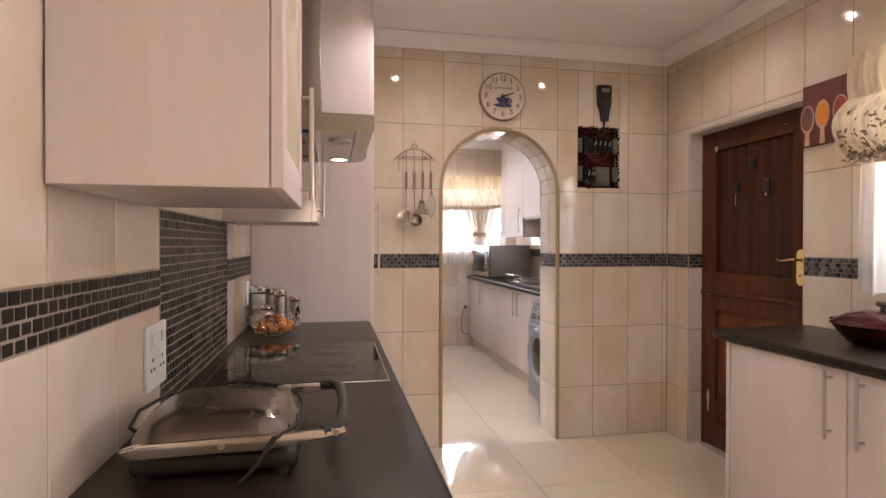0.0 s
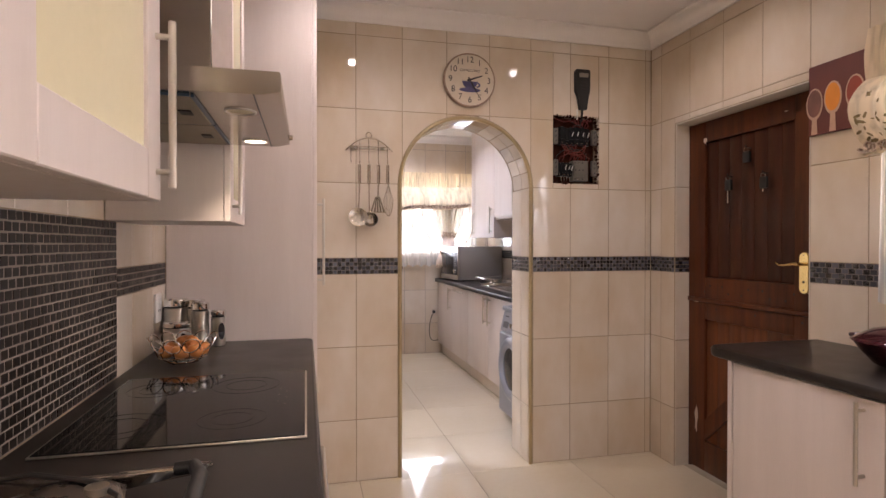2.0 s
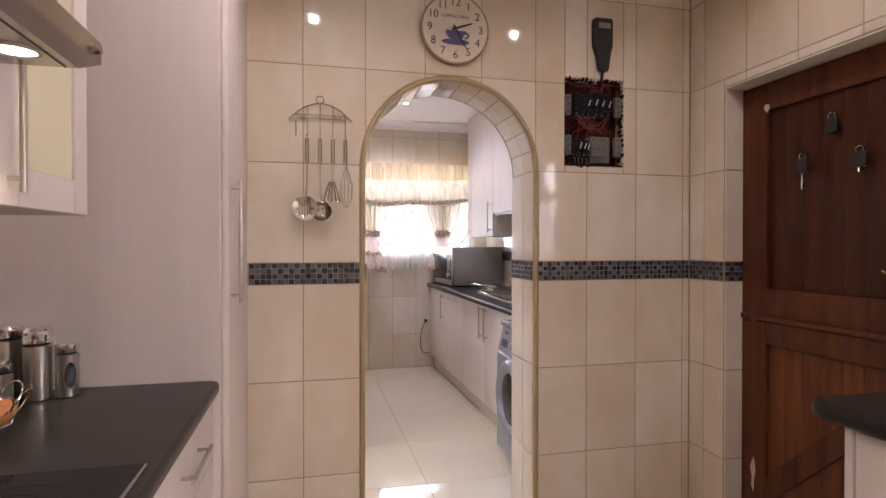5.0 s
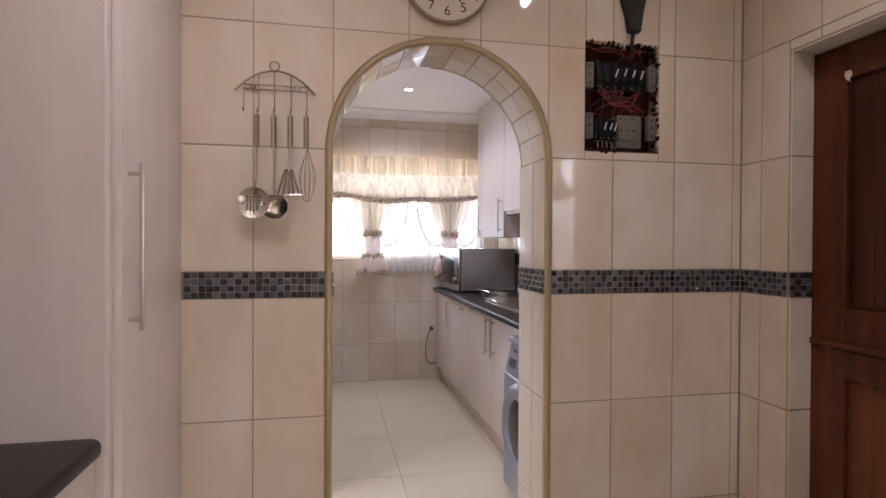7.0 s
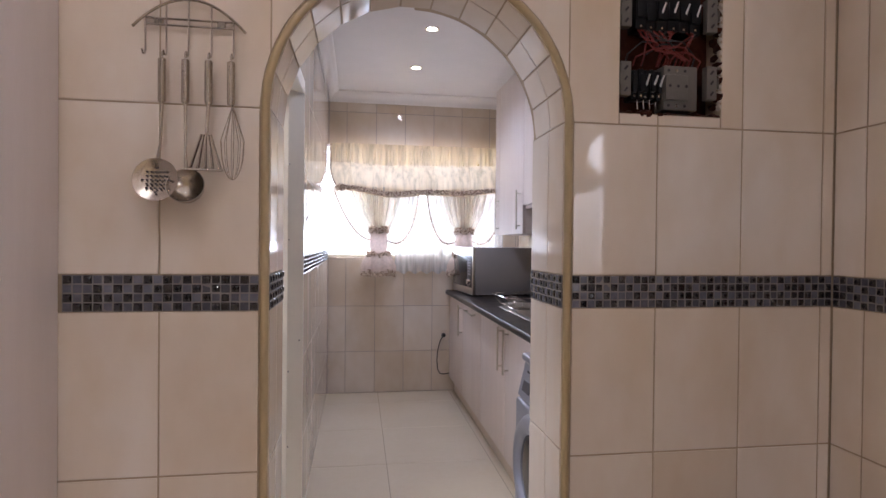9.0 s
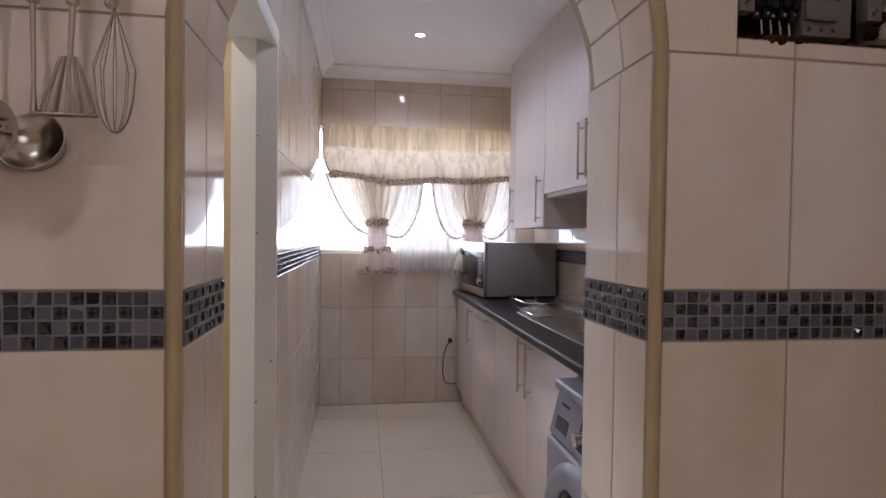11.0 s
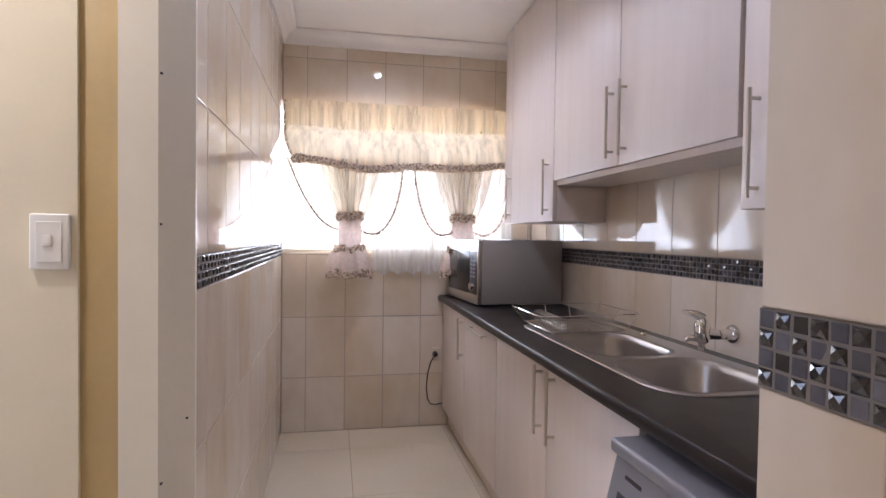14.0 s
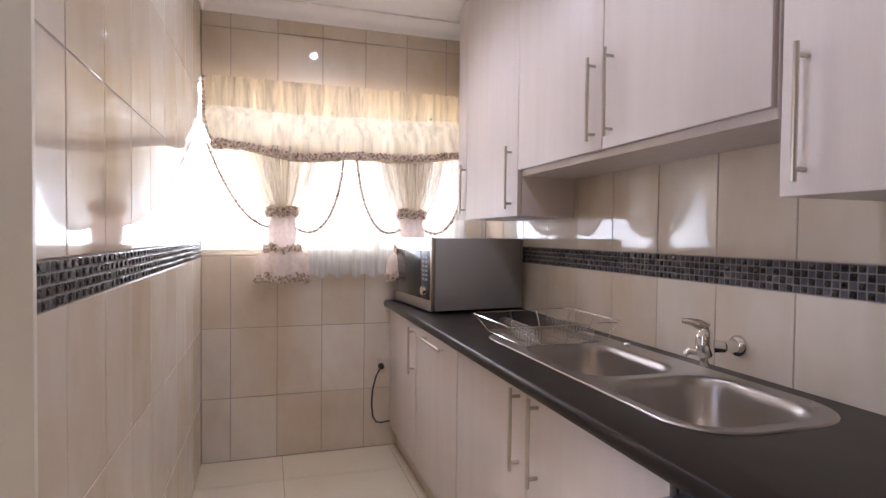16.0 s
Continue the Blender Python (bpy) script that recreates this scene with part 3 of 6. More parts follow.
# ---- kitchen: left run ----


def cab_box(t, x0, x1, y0, y1, z0, z1, name="body", m=None):
    bm = B()
    box(bm, x0, x1, y0, y1, z0, z1, 0.0015, 1)
    return part(name, bm, m or CAB, t)


def base_unit(name, label, x_wall, x_front, y0, y1, doors, side, top=0.842, group="", handle_z=(0.595, 0.835), handles=()):
    """A floor cabinet on a plinth. side: +1 if its doors face +x, else -1. doors: (y0, y1, z0, z1)."""
    t = thing(name, label, "cabinet", ((x_wall + x_front) / 2, (y0 + y1) / 2, 0), group)
    th = 0.018
    xi = x_front - side * th
    cab_box(t, min(x_wall, xi - side * 0.020), max(x_wall, xi - side * 0.020), y0 + 0.0015, y1 - 0.0015, 0.12, top, "body", CABIN)
    xp = x_front - side * 0.045
    bm = B()
    box(bm, min(x_wall, xp), max(x_wall, xp), y0 + 0.001, y1 - 0.001, 0.002, 0.119, 0.001, 1)
    part("plinth", bm, CABIN, t)
    for k, (a, b, c, d) in enumerate(doors):
        bm = B()
        box(bm, min(xi, x_front), max(xi, x_front), a + 0.0024, b - 0.0024, c, d, 0.002, 2)
        dr = part("door" if d - c > 0.3 else "drawer_front", bm, CAB, t)
        if k < len(handles) and handles[k]:
            p0, p1 = handles[k]
            bar_handle(dr, (x_front, *p0), (x_front, *p1), (side, 0, 0))
    return t


base_unit("base_cabinet", "pale wood-grain base cabinet beside the oven", XL + 0.004, 0.33, 0.86, 1.69, [(0.86, 1.275, 0.125, 0.838), (1.275, 1.69, 0.125, 0.838)], 1, handles=[((1.225, 0.59), (1.225, 0.82)), ((1.325, 0.59), (1.325, 0.82))], group="kitchen base cabinets")
base_unit("drawer_cabinet", "pale wood-grain drawer cabinet beside the tall larder", XL + 0.004, 0.33, 2.305, 2.965, [(2.305, 2.965, 0.655, 0.838), (2.305, 2.965, 0.40, 0.65), (2.305, 2.965, 0.125, 0.395)], 1, handles=[((2.52, 0.755), (2.75, 0.755)), ((2.52, 0.535), (2.75, 0.535)), ((2.52, 0.27), (2.75, 0.27))], group="kitchen base cabinets")
oven = thing("oven", "black glass built-in oven under the hob", "oven", (0.05, 2.0, 0))
cab_box(oven, XL + 0.004, 0.31, 1.70, 2.30, 0.12, 0.842, "body", CABIN)
cab_box(oven, XL + 0.004, 0.285, 1.70, 2.30, 0.002, 0.119, "plinth", CABIN)
bm = B()
box(bm, 0.311, 0.331, 1.704, 2.296, 0.16, 0.70, 0.004)
ovd = part("oven_door", bm, DARKGL, oven)
bar_handle(ovd, (0.331, 1.76, 0.655), (0.331, 2.24, 0.655), (1, 0, 0), 0.008, 0.04)
bm = B()
box(bm, 0.311, 0.329, 1.704, 2.296, 0.705, 0.836, 0.003)
pan = part("control_panel", bm, STEEL, oven)
for ky in (1.80, 1.92, 2.08, 2.20):
    bm = B()
    tube(bm, [(0.329, ky, 0.77), (0.350, ky, 0.77)], 0.018, 16)
    part("knob", bm, BLACKP, pan)


def worktop(name, label, x0, x1, y0, y1, z1, front, corner=0.05, thick=0.036, holes=None):
    """A laminate top with a rolled front edge. front: +1 or -1 along x; corner: radius at the far front corner."""
    xf, xb = (x1, x0) if front > 0 else (x0, x1)
    pts = [(xb, y0), (xf, y0)]
    if corner:
        for k in range(9):
            a = k * math.pi / 16
            pts.append((xf - front * corner * (1 - math.cos(a)), y1 - corner * (1 - math.sin(a))))
    else:
        pts.append((xf, y1))
    pts.append((xb, y1))
    bm = B()
    vs = [bm.verts.new((x, y, z1 - thick)) for x, y in pts]
    f = bm.faces.new(vs)
    r = bmesh.ops.extrude_face_region(bm, geom=[f])
    top = [v for v in r["geom"] if isinstance(v, bmesh.types.BMVert)]
    bmesh.ops.translate(bm, verts=top, vec=(0, 0, thick))
    es = [e for e in bm.edges if abs(e.verts[0].co.z - e.verts[1].co.z) < 1e-6 and not (abs(e.verts[0].co.x - xb) < 1e-6 and abs(e.verts[1].co.x - xb) < 1e-6)]
    bmesh.ops.bevel(bm, geom=es, offset=0.012, segments=4, affect="EDGES", profile=0.5, clamp_overlap=True)
    return whole(name, bm, WORK, label, "worktop")


worktop("worktop", "dark charcoal laminate worktop with the hob set in", XL + 0.003, 0.352, 0.85, 2.966, 0.880, 1, 0.035)
# hob
hob = thing("hob", "black ceramic hob with a steel rim, set in the worktop", "hob", (0.06, 1.99, 0.880))
bm = B()
box(bm, -0.185, 0.325, 1.685, 2.305, 0.8805, 0.8850, 0.002)
part("rim", bm, STEEL, hob, "thin steel rim")
bm = B()
box(bm, -0.180, 0.320, 1.690, 2.300, 0.8835, 0.8868, 0.001, 1)
glass = part("glass_top", bm, HOBGLASS, hob)
for cx, cy, cr in ((-0.07, 1.84, 0.09), (-0.07, 2.15, 0.075), (0.16, 1.84, 0.075), (0.16, 2.15, 0.09)):
    for rr in (cr, cr * 0.6):
        bm = B()
        tube(bm, [(cx + rr * math.cos(a * math.pi / 20), cy + rr * math.sin(a * math.pi / 20), 0.8866) for a in range(40)], 0.0007, 6, closed=True)
        part("ring_mark", bm, RINGM, glass)
for k in range(6):
    bm = B()
    box(bm, 0.270 - 0.018 * (k % 2), 0.275 - 0.018 * (k % 2), 1.93 + 0.03 * k, 1.934 + 0.03 * k, 0.8862, 0.8871)
    part("touch_mark", bm, DARKST, glass)


def upper_unit(name, label, x_wall, x_front, y0, y1, z0, z1, doors, side, glazed=False, handles=(), bottom=None, group=""):
    t = thing(name, label, "wall cabinet", ((x_wall + x_front) / 2, (y0 + y1) / 2, z0), group)
    xi = x_front - side * 0.019
    cab_box(t, min(x_wall, xi - side * 0.001), max(x_wall, xi - side * 0.001), y0, y1, z0, z1)
    for k, (a, b, c, d) in enumerate(doors):
        bm = B()
        X0, X1 = min(xi, x_front), max(xi, x_front)
        if glazed:
            f = 0.075
            for q in ((a + 0.002, a + f, c, d), (b - f, b - 0.002, c, d), (a + f, b - f, c, c + f), (a + f, b - f, d - f, d)):
                box(bm, X0, X1, *q, 0.002, 1)
        else:
            box(bm, X0, X1, a + 0.002, b - 0.002, c, d, 0.002)
        dr = part("door", bm, CAB, t)
        if glazed:
            bm = B()
            box(bm, X0 + 0.006, X1 - 0.006, a + f - 0.004, b - f + 0.004, c + f - 0.004, d - f + 0.004)
            part("glass_pane", bm, FROST, dr, "frosted glass pane")
        if k < len(handles) and handles[k]:
            (ya, za), (yb, zb) = handles[k]
            bar_handle(dr, (x_front, ya, za), (x_front, yb, zb), (side, 0, 0), 0.006, 0.024 if glazed else 0.03)
    return t


upper_unit("wall_cabinet", "pale wall cabinet with a frosted glass door", XL + 0.003, 0.092, 0.995, 1.500, 1.354, 2.475, [(0.995, 1.500, 1.354, 2.475)], 1, True, [((1.472, 1.374), (1.472, 1.640))], group="kitchen wall cabinets")
upper_unit("wall_cabinet", "pale wall cabinet with a frosted glass door beside the hood", XL + 0.003, 0.104, 2.265, 2.66, 1.352, 2.475, [(2.265, 2.66, 1.352, 2.475)], 1, True, [((2.305, 1.375), (2.305, 1.640))], group="kitchen wall cabinets")

larder = thing("tall_cabinet", "pale full-height larder cabinet beside the arch wall", "cabinet", (0.07, 3.24, 0))
cab_box(larder, XL + 0.003, 0.350, 2.968, W - 0.002, 0.0, CEIL - 0.002)
bm = B()
box(bm, 0.351, 0.370, 3.000, W - 0.006, 0.12, CEIL - 0.015, 0.002)
ld = part("door", bm, CAB, larder)
bar_handle(ld, (0.370, 3.045, 1.100), (0.370, 3.045, 1.488), (1, 0, 0))

# cooker hood
HOODST = mat("polished_hood_steel", (0.42, 0.375, 0.32), 0.20, 1.0, vary=0.05, scale=4, fine=200, stretch=(1, 1, 8), rvary=0.04)
hood = thing("cooker_hood", "stainless steel chimney cooker hood with one lamp lit", "cooker hood", (0.0, 1.9, 1.575))
HY0, HY1, HX = 1.638, 2.226, 0.276
bm = B()
pr = [(XL + 0.003, 1.575), (HX - 0.035, 1.575), (HX, 1.583), (HX, 1.618), (HX - 0.004, 1.622), (XL + 0.003, 1.622)]
prism(bm, [(x, z) for x, z in pr], HY1 - HY0, Matrix.Translation((0, HY0, 0)))
hb = part("canopy", bm, HOODST, hood, smooth=False)
bm = B()
box(bm, XL + 0.003, 0.130, 1.765, 2.110, 1.622, 2.555, 0.002, 1)
part("chimney", bm, HOODST, hood)
for fy0, fy1 in ((HY0 + 0.03, (HY0 + HY1) / 2 - 0.004), ((HY0 + HY1) / 2 + 0.004, HY1 - 0.03)):
    bm = B()
    box(bm, XL + 0.02, 0.105, fy0, fy1, 1.569, 1.576, 0.002, 1)
    fl = part("grease_filter", bm, FILTER, hood, "aluminium mesh grease filter")
    bm = B()
    box(bm, 0.060, 0.085, (fy0 + fy1) / 2 - 0.02, (fy0 + fy1) / 2 + 0.02, 1.566, 1.570, 0.001, 1)
    part("latch", bm, BLACKP, fl)
    bm = B()
    box(bm, XL + 0.02, 0.105, fy0 - 0.006, fy0 - 0.0005, 1.570, 1.576)
    box(bm, 0.106, 0.112, fy0, fy1, 1.570, 1.576)
    part("film_edge", bm, BLUEF, fl, "strip of blue protective film")
for ly, lit in ((1.787, False), (2.150, True)):
    bm = B()
    tube(bm, [(0.185 + 0.031 * math.cos(a * math.pi / 14), ly + 0.031 * math.sin(a * math.pi / 14), 1.5745) for a in range(28)], 0.0035, 8, closed=True)
    rg = part("lamp_ring", bm, STEEL, hood)
    bm = B()
    lathe(bm, [(0, 1.5735), (0.022, 1.5738), (0.028, 1.5748)], Matrix.Translation((0.185, ly, 0)))
    part("lamp_glass", bm, HOODBULB if lit else FROST, rg, "lit lamp" if lit else "unlit lamp")
spot_lamp("hood_lamp", (0.185, 2.150, 1.566), (0.185, 2.17, 0.9), 5.0, (1.0, 0.82, 0.62), 104, 0.02)
bm = B()
tube(bm, [(HX - 0.001, 2.196, 1.598), (HX + 0.010, 2.196, 1.598)], [0.008, 0.007], 14)
part("button", bm, DARKST, hood)
bm = B()
box(bm, HX - 0.052, HX - 0.050, HY0 + 0.004, HY1 - 0.004, 1.5735, 1.5752)
part("panel_seam", bm, BLACKP, hood)

# ---- kitchen: right run ----
for y0, ym, y1 in ((1.12, 1.677, 2.235), (0.0, 0.56, 1.118)):
    base_unit("base_cabinet", "pale two-door base cabinet under the window worktop", XR - 0.004, 1.86, y0, y1, [(ym, y1, 0.125, 0.846), (y0, ym, 0.125, 0.846)], -1, top=0.850, handles=[((ym + 0.06, 0.60), (ym + 0.06, 0.838)), ((ym - 0.06, 0.60), (ym - 0.06, 0.838))], group="window base cabinets")
bm = B()
box(bm, 1.857, XR - 0.004, 2.2365, 2.258, 0.002, 0.850, 0.002)
whole("end_panel", bm, CAB, "pale end panel closing the cabinet run by the door", "panel")
worktop("worktop", "dark charcoal laminate worktop under the kitchen window", 1.835, XR - 0.002, -0.02, 2.375, 0.889, -1, 0.085)

# ---- laundry ----
FX = 1.845
base_unit("base_cabinet", "pale base cabinet by the laundry window", R2 - 0.004, FX, 6.28, 6.90, [(6.28, 6.90, 0.125, 0.842)], -1, top=0.844, handles=[((6.315, 0.578), (6.315, 0.815))], group="laundry base cabinets")
base_unit("base_cabinet", "pale base cabinet with a pull-out front", R2 - 0.004, FX, 5.65, 6.278, [(5.65, 6.278, 0.125, 0.842)], -1, top=0.844, handles=[((5.80, 0.80), (6.11, 0.80))], group="laundry base cabinets")
base_unit("base_cabinet", "pale two-door base cabinet under the sink", R2 - 0.004, FX, 4.455, 5.648, [(5.04, 5.648, 0.125, 0.842), (4.455, 5.04, 0.125, 0.842)], -1, top=0.70, handles=[((5.09, 0.592), (5.09, 0.835)), ((4.975, 0.592), (4.975, 0.835))], group="laundry base cabinets")
UX = 2.175
GL = "laundry wall cabinets"
upper_unit("wall_cabinet", "pale narrow wall cabinet beside the laundry window", R2 - 0.003, UX, 5.83, 6.62, 1.362, 2.556, [(6.485, 6.62, 1.362, 2.55), (5.83, 6.485, 1.362, 2.55)], -1, False, [((6.50, 1.390), (6.50, 1.660)), ((5.895, 1.395), (5.895, 1.672))], group=GL)
upper_unit("wall_cabinet", "pale two-door wall cabinet over the sink", R2 - 0.003, UX, 4.560, 5.828, 1.535, 2.556, [(5.195, 5.828, 1.560, 2.55), (4.560, 5.195, 1.560, 2.55)], -1, False, [((5.240, 1.590), (5.240, 1.864)), ((5.143, 1.590), (5.143, 1.868))], group=GL)
upper_unit("wall_cabinet", "pale wall cabinet over the washing machine", R2 - 0.003, UX - 0.02, WB + 0.003, 4.520, 1.362, 2.556, [(WB + 0.003, 4.520, 1.362, 2.55)], -1, False, [((4.462, 1.388), (4.462, 1.660))], group=GL)

# ---- kitchen things ----


def rod(bm, p, q, r, seg=8):
    tube(bm, [p, q], r, seg)


# stable door of two leaves
door = thing("door_1", "closed dark mahogany stable door with brass handle, scuffed paint", "door", (2.49, 2.86, 0), kind="structure")
DX, DT = 2.487, 0.042
DY0, DY1 = 2.405, 3.318


def leaf(z0, z1, rail_b, rail_t, stile_m, board_m, nm):
    bm = B()
    for a in ((DY0, DY0 + 0.165, z0, z1), (DY1 - 0.165, DY1, z0, z1)):
        box(bm, DX, DX + DT, *a, 0.004)
    box(bm, DX + 0.0005, DX + DT, DY0 + 0.165, DY1 - 0.165, z0, z0 + rail_b, 0.004)
    box(bm, DX + 0.0005, DX + DT, DY0 + 0.165, DY1 - 0.165, z1 - rail_t, z1, 0.004)
    lf = part(nm, bm, stile_m, door)
    n = 7
    wd = (DY1 - DY0 - 0.33) / n
    for k in range(n):
        bm = B()
        y = DY0 + 0.165 + k * wd
        box(bm, DX + 0.016, DX + 0.034, y + 0.0003, y + wd - 0.0003, z0 + rail_b - 0.005, z1 - rail_t + 0.005, 0.0016)
        part("board", bm, board_m, lf)
    return lf


up = leaf(0.966, 1.968, 0.135, 0.115, WOODM, WOOD, "upper_leaf")
low = leaf(0.012, 0.960, 0.17, 0.095, WOODM, WOODLT, "lower_leaf")
bm = B()
prism(bm, [(DY1 - 0.165, 0.185), (DY1 - 0.165, 0.30), (DY0 + 0.165, 0.86), (DY0 + 0.165, 0.745)], 0.014, Matrix.Translation((DX + 0.016, 0, 0)) @ pose(0, 0, 0, 0, 0, 90))
part("brace", bm, WOODM, low, "diagonal brace")
bm = B()
box(bm, DX - 0.012, DX + 0.02, DY0 + 0.02, DY1 - 0.01, 0.962, 0.985, 0.004)
part("weather_strip", bm, WOODM, door)
rng = random.Random(5)
for k in range(16):
    bm = B()
    y, z = DY0 + 0.12 + 0.045 * k, (1.055 if k % 2 else 1.02) - 0.09 * (k % 3 == 0)
    tube(bm, [(DX + 0.002, y, z), (DX - 0.0012, y, z)], 0.006, 8)
    part("screw_plug", bm, INK, door)
for a, b, c, d in ((3.13, 3.17, 1.83, 1.885), (3.20, 3.235, 0.19, 0.37), (2.60, 2.63, 1.90, 1.905), (3.19, 3.25, 0.955, 0.962)):
    bm = B()
    n = 14
    ring = [((a + b) / 2 + (b - a) / 2 * math.cos(i * 2 * math.pi / n) * rng.uniform(0.2, 1), (c + d) / 2 + (d - c) / 2 * math.sin(i * 2 * math.pi / n) * rng.uniform(0.4, 1)) for i in range(n)]
    prism(bm, ring, 0.003, Matrix.Translation((DX - 0.0012, 0, 0)) @ pose(0, 0, 0, 0, 0, 90) @ Matrix.Scale(-1, 4, (0, 1, 0)))
    part("scrape", bm, RAW, door, "pale scraped patch")
dh = thing("door_handle", "polished brass lever handle on a long plate", "door handle", (DX, 2.515, 1.06))
bm = B()
pl = [(2.515 + 0.026 * math.cos(a), 1.225 + 0.026 * math.sin(a)) for a in [k * math.pi / 10 for k in range(11)]] + [(2.515 + 0.026 * math.cos(a), 1.086 + 0.026 * math.sin(a)) for a in [math.pi + k * math.pi / 10 for k in range(11)]]
vs0 = [bm.verts.new((DX - 0.0005, y, z)) for y, z in pl]
vs1 = [bm.verts.new((DX - 0.006, 2.515 + (y - 2.515) * 0.88, 1.155 + (z - 1.155) * 0.96)) for y, z in pl]
bm.faces.new(vs0)
bm.faces.new(vs1)
for i in range(len(pl)):
    bm.faces.new((vs0[i], vs0[(i + 1) % len(pl)], vs1[(i + 1) % len(pl)], vs1[i]))
part("plate", bm, BRASS, dh)
bm = B()
tube(bm, [(DX - 0.004, 2.515, 1.195), (DX - 0.045, 2.515, 1.195), (DX - 0.048, 2.53, 1.197), (DX - 0.048, 2.57, 1.19), (DX - 0.046, 2.605, 1.188), (DX - 0.044, 2.628, 1.199)], [0.009, 0.008, 0.0075, 0.006, 0.005, 0.004], 12)
part("lever", bm, BRASS, dh)
bm = B()
tube(bm, [(DX - 0.004, 2.515, 1.115), (DX - 0.0072, 2.515, 1.115)], 0.006, 10)
part("keyhole", bm, INK, dh)
for z in (1.235, 1.078):
    bm = B()
    tube(bm, [(DX - 0.004, 2.515, z), (DX - 0.0072, 2.515, z)], 0.003, 8)
    part("screw", bm, INK, dh)
for ky, kz, drop in ((2.842, 1.77, 0.03), (2.965, 1.64, 0.10), (2.735, 1.63, 0.05)):
    kt = thing("key_bunch", "black key fobs and steel keys on a door hook", "keys", (DX, ky, kz - 0.08), "keys on the door")
    bm = B()
    tube(bm, [(DX + 0.016, ky, kz), (DX - 0.012, ky, kz), (DX - 0.018, ky, kz + 0.012)], 0.003, 8)
    part("hook", bm, BLACKP, kt)
    bm = B()
    tube(bm, [(DX - 0.014, ky + 0.014 * math.cos(a * math.pi / 9), kz - 0.012 + 0.014 * math.sin(a * math.pi / 9)) for a in range(18)], 0.0014, 6, closed=True)
    part("ring", bm, CHROME, kt)
    bm = B()
    box(bm, DX - 0.022, DX - 0.006, ky - 0.028, ky + 0.018, kz - 0.075, kz - 0.018, 0.007)
    part("fob", bm, BLACKP, kt)
    if drop > 0.04:
        bm = B()
        box(bm, DX - 0.016, DX - 0.013, ky - 0.004, ky + 0.004, kz - 0.04 - drop, kz - 0.02, 0.001, 1)
        tube(bm, [(DX - 0.016, ky + 0.01, kz - 0.02), (DX - 0.016, ky - 0.025, kz - 0.075)], 0.003, 6)
        part("key", bm, CHROME, kt)

# clock
clock = thing("wall_clock", "round ivory wall clock with a blue coffee cup print", "clock", (1.217, W, 2.057))
CC = Vector((1.217, W - 0.001, 2.207))
MC = Matrix.Translation(CC) @ pose(0, 0, 0, 90)
bm = B()
lathe(bm, [(0, 0.0), (0.149, 0.0), (0.152, 0.004), (0.152, 0.020), (0.149, 0.026), (0.145, 0.027), (0.142, 0.024)], MC, 48)
part("rim", bm, mat("worn_brown_rim", (0.34, 0.235, 0.17), 0.5, vary=0.25, scale=30), clock)
bm = B()
lathe(bm, [(0.1425, 0.0205), (0.1425, 0.0245), (0, 0.0245)], MC, 48)
dial = part("dial", bm, DIALP, clock)


def lettering(body, size, m, material, parent, name="lettering"):
    cu = bpy.data.curves.new(name, "FONT")
    cu.body, cu.size, cu.align_x, cu.align_y, cu.extrude = body, size, "CENTER", "CENTER", 0.0004
    tmp = bpy.data.objects.new(name, cu)
    me = bpy.data.meshes.new_from_object(tmp)
    bpy.data.objects.remove(tmp)
    me.materials.append(material)
    ob = new(name, me)
    ob.parent = parent
    ob.matrix_basis = m
    return ob


def on_dial(u, v, d=0.0252):
    return Matrix.Translation(CC + Vector((u, -d, v))) @ pose(0, 0, 0, 90)


for k in range(1, 13):
    a = radians(90 - 30 * k)
    lettering(str(k), 0.047, on_dial(0.112 * math.cos(a), 0.112 * math.sin(a)), INK, dial, "numeral")
lettering("CAPPUCCINO", 0.0185, on_dial(0, 0.052), INK, dial)
bm = B()
for p in ([(-0.045 + 0.045 * (1 - math.cos(k * math.pi / 8)), -0.008 - 0.042 * math.sin(k * math.pi / 8)) for k in range(9)],):
    prism(bm, p, 0.0006, Matrix.Translation(CC + Vector((0, -0.0255, 0))))
prism(bm, [(0.062 * math.cos(k * math.pi / 12), -0.056 + 0.013 * math.sin(k * math.pi / 12)) for k in range(24)], 0.0006, Matrix.Translation(CC + Vector((0, -0.0252, 0))))
tube(bm, [CC + Vector((0.04 + 0.018 * math.sin(k * math.pi / 8), -0.0255, -0.012 - 0.028 * k / 8)) for k in range(9)], 0.004, 6)
part("cup_print", bm, BLUEINK, dial)
for ang, ln, wd in ((20, 0.085, 0.0060), (-60, 0.102, 0.0048)):
    bm = B()
    d = Vector((math.cos(radians(ang)), 0, math.sin(radians(ang))))
    s = Vector((-d.z, 0, d.x))
    q = [CC + Vector((0, -0.029, 0)) + d * t + s * w for t, w in ((-0.016, wd), (ln * 0.8, wd * 0.6), (ln, 0), (ln * 0.8, -wd * 0.6), (-0.016, -wd))]
    f0 = [bm.verts.new(p) for p in q]
    f1 = [bm.verts.new(p + Vector((0, 0.001, 0))) for p in q]
    bm.faces.new(f0)
    bm.faces.new(f1[::-1])
    for i in range(5):
        bm.faces.new((f0[i], f1[i], f1[(i + 1) % 5], f0[(i + 1) % 5]))
    part("hour_pointer" if ln < 0.09 else "minute_pointer", bm, INK, clock)
bm = B()
tube(bm, [CC + Vector((0, -0.024, 0)), CC + Vector((0, -0.031, 0))], 0.006, 12)
part("hub", bm, INK, clock)

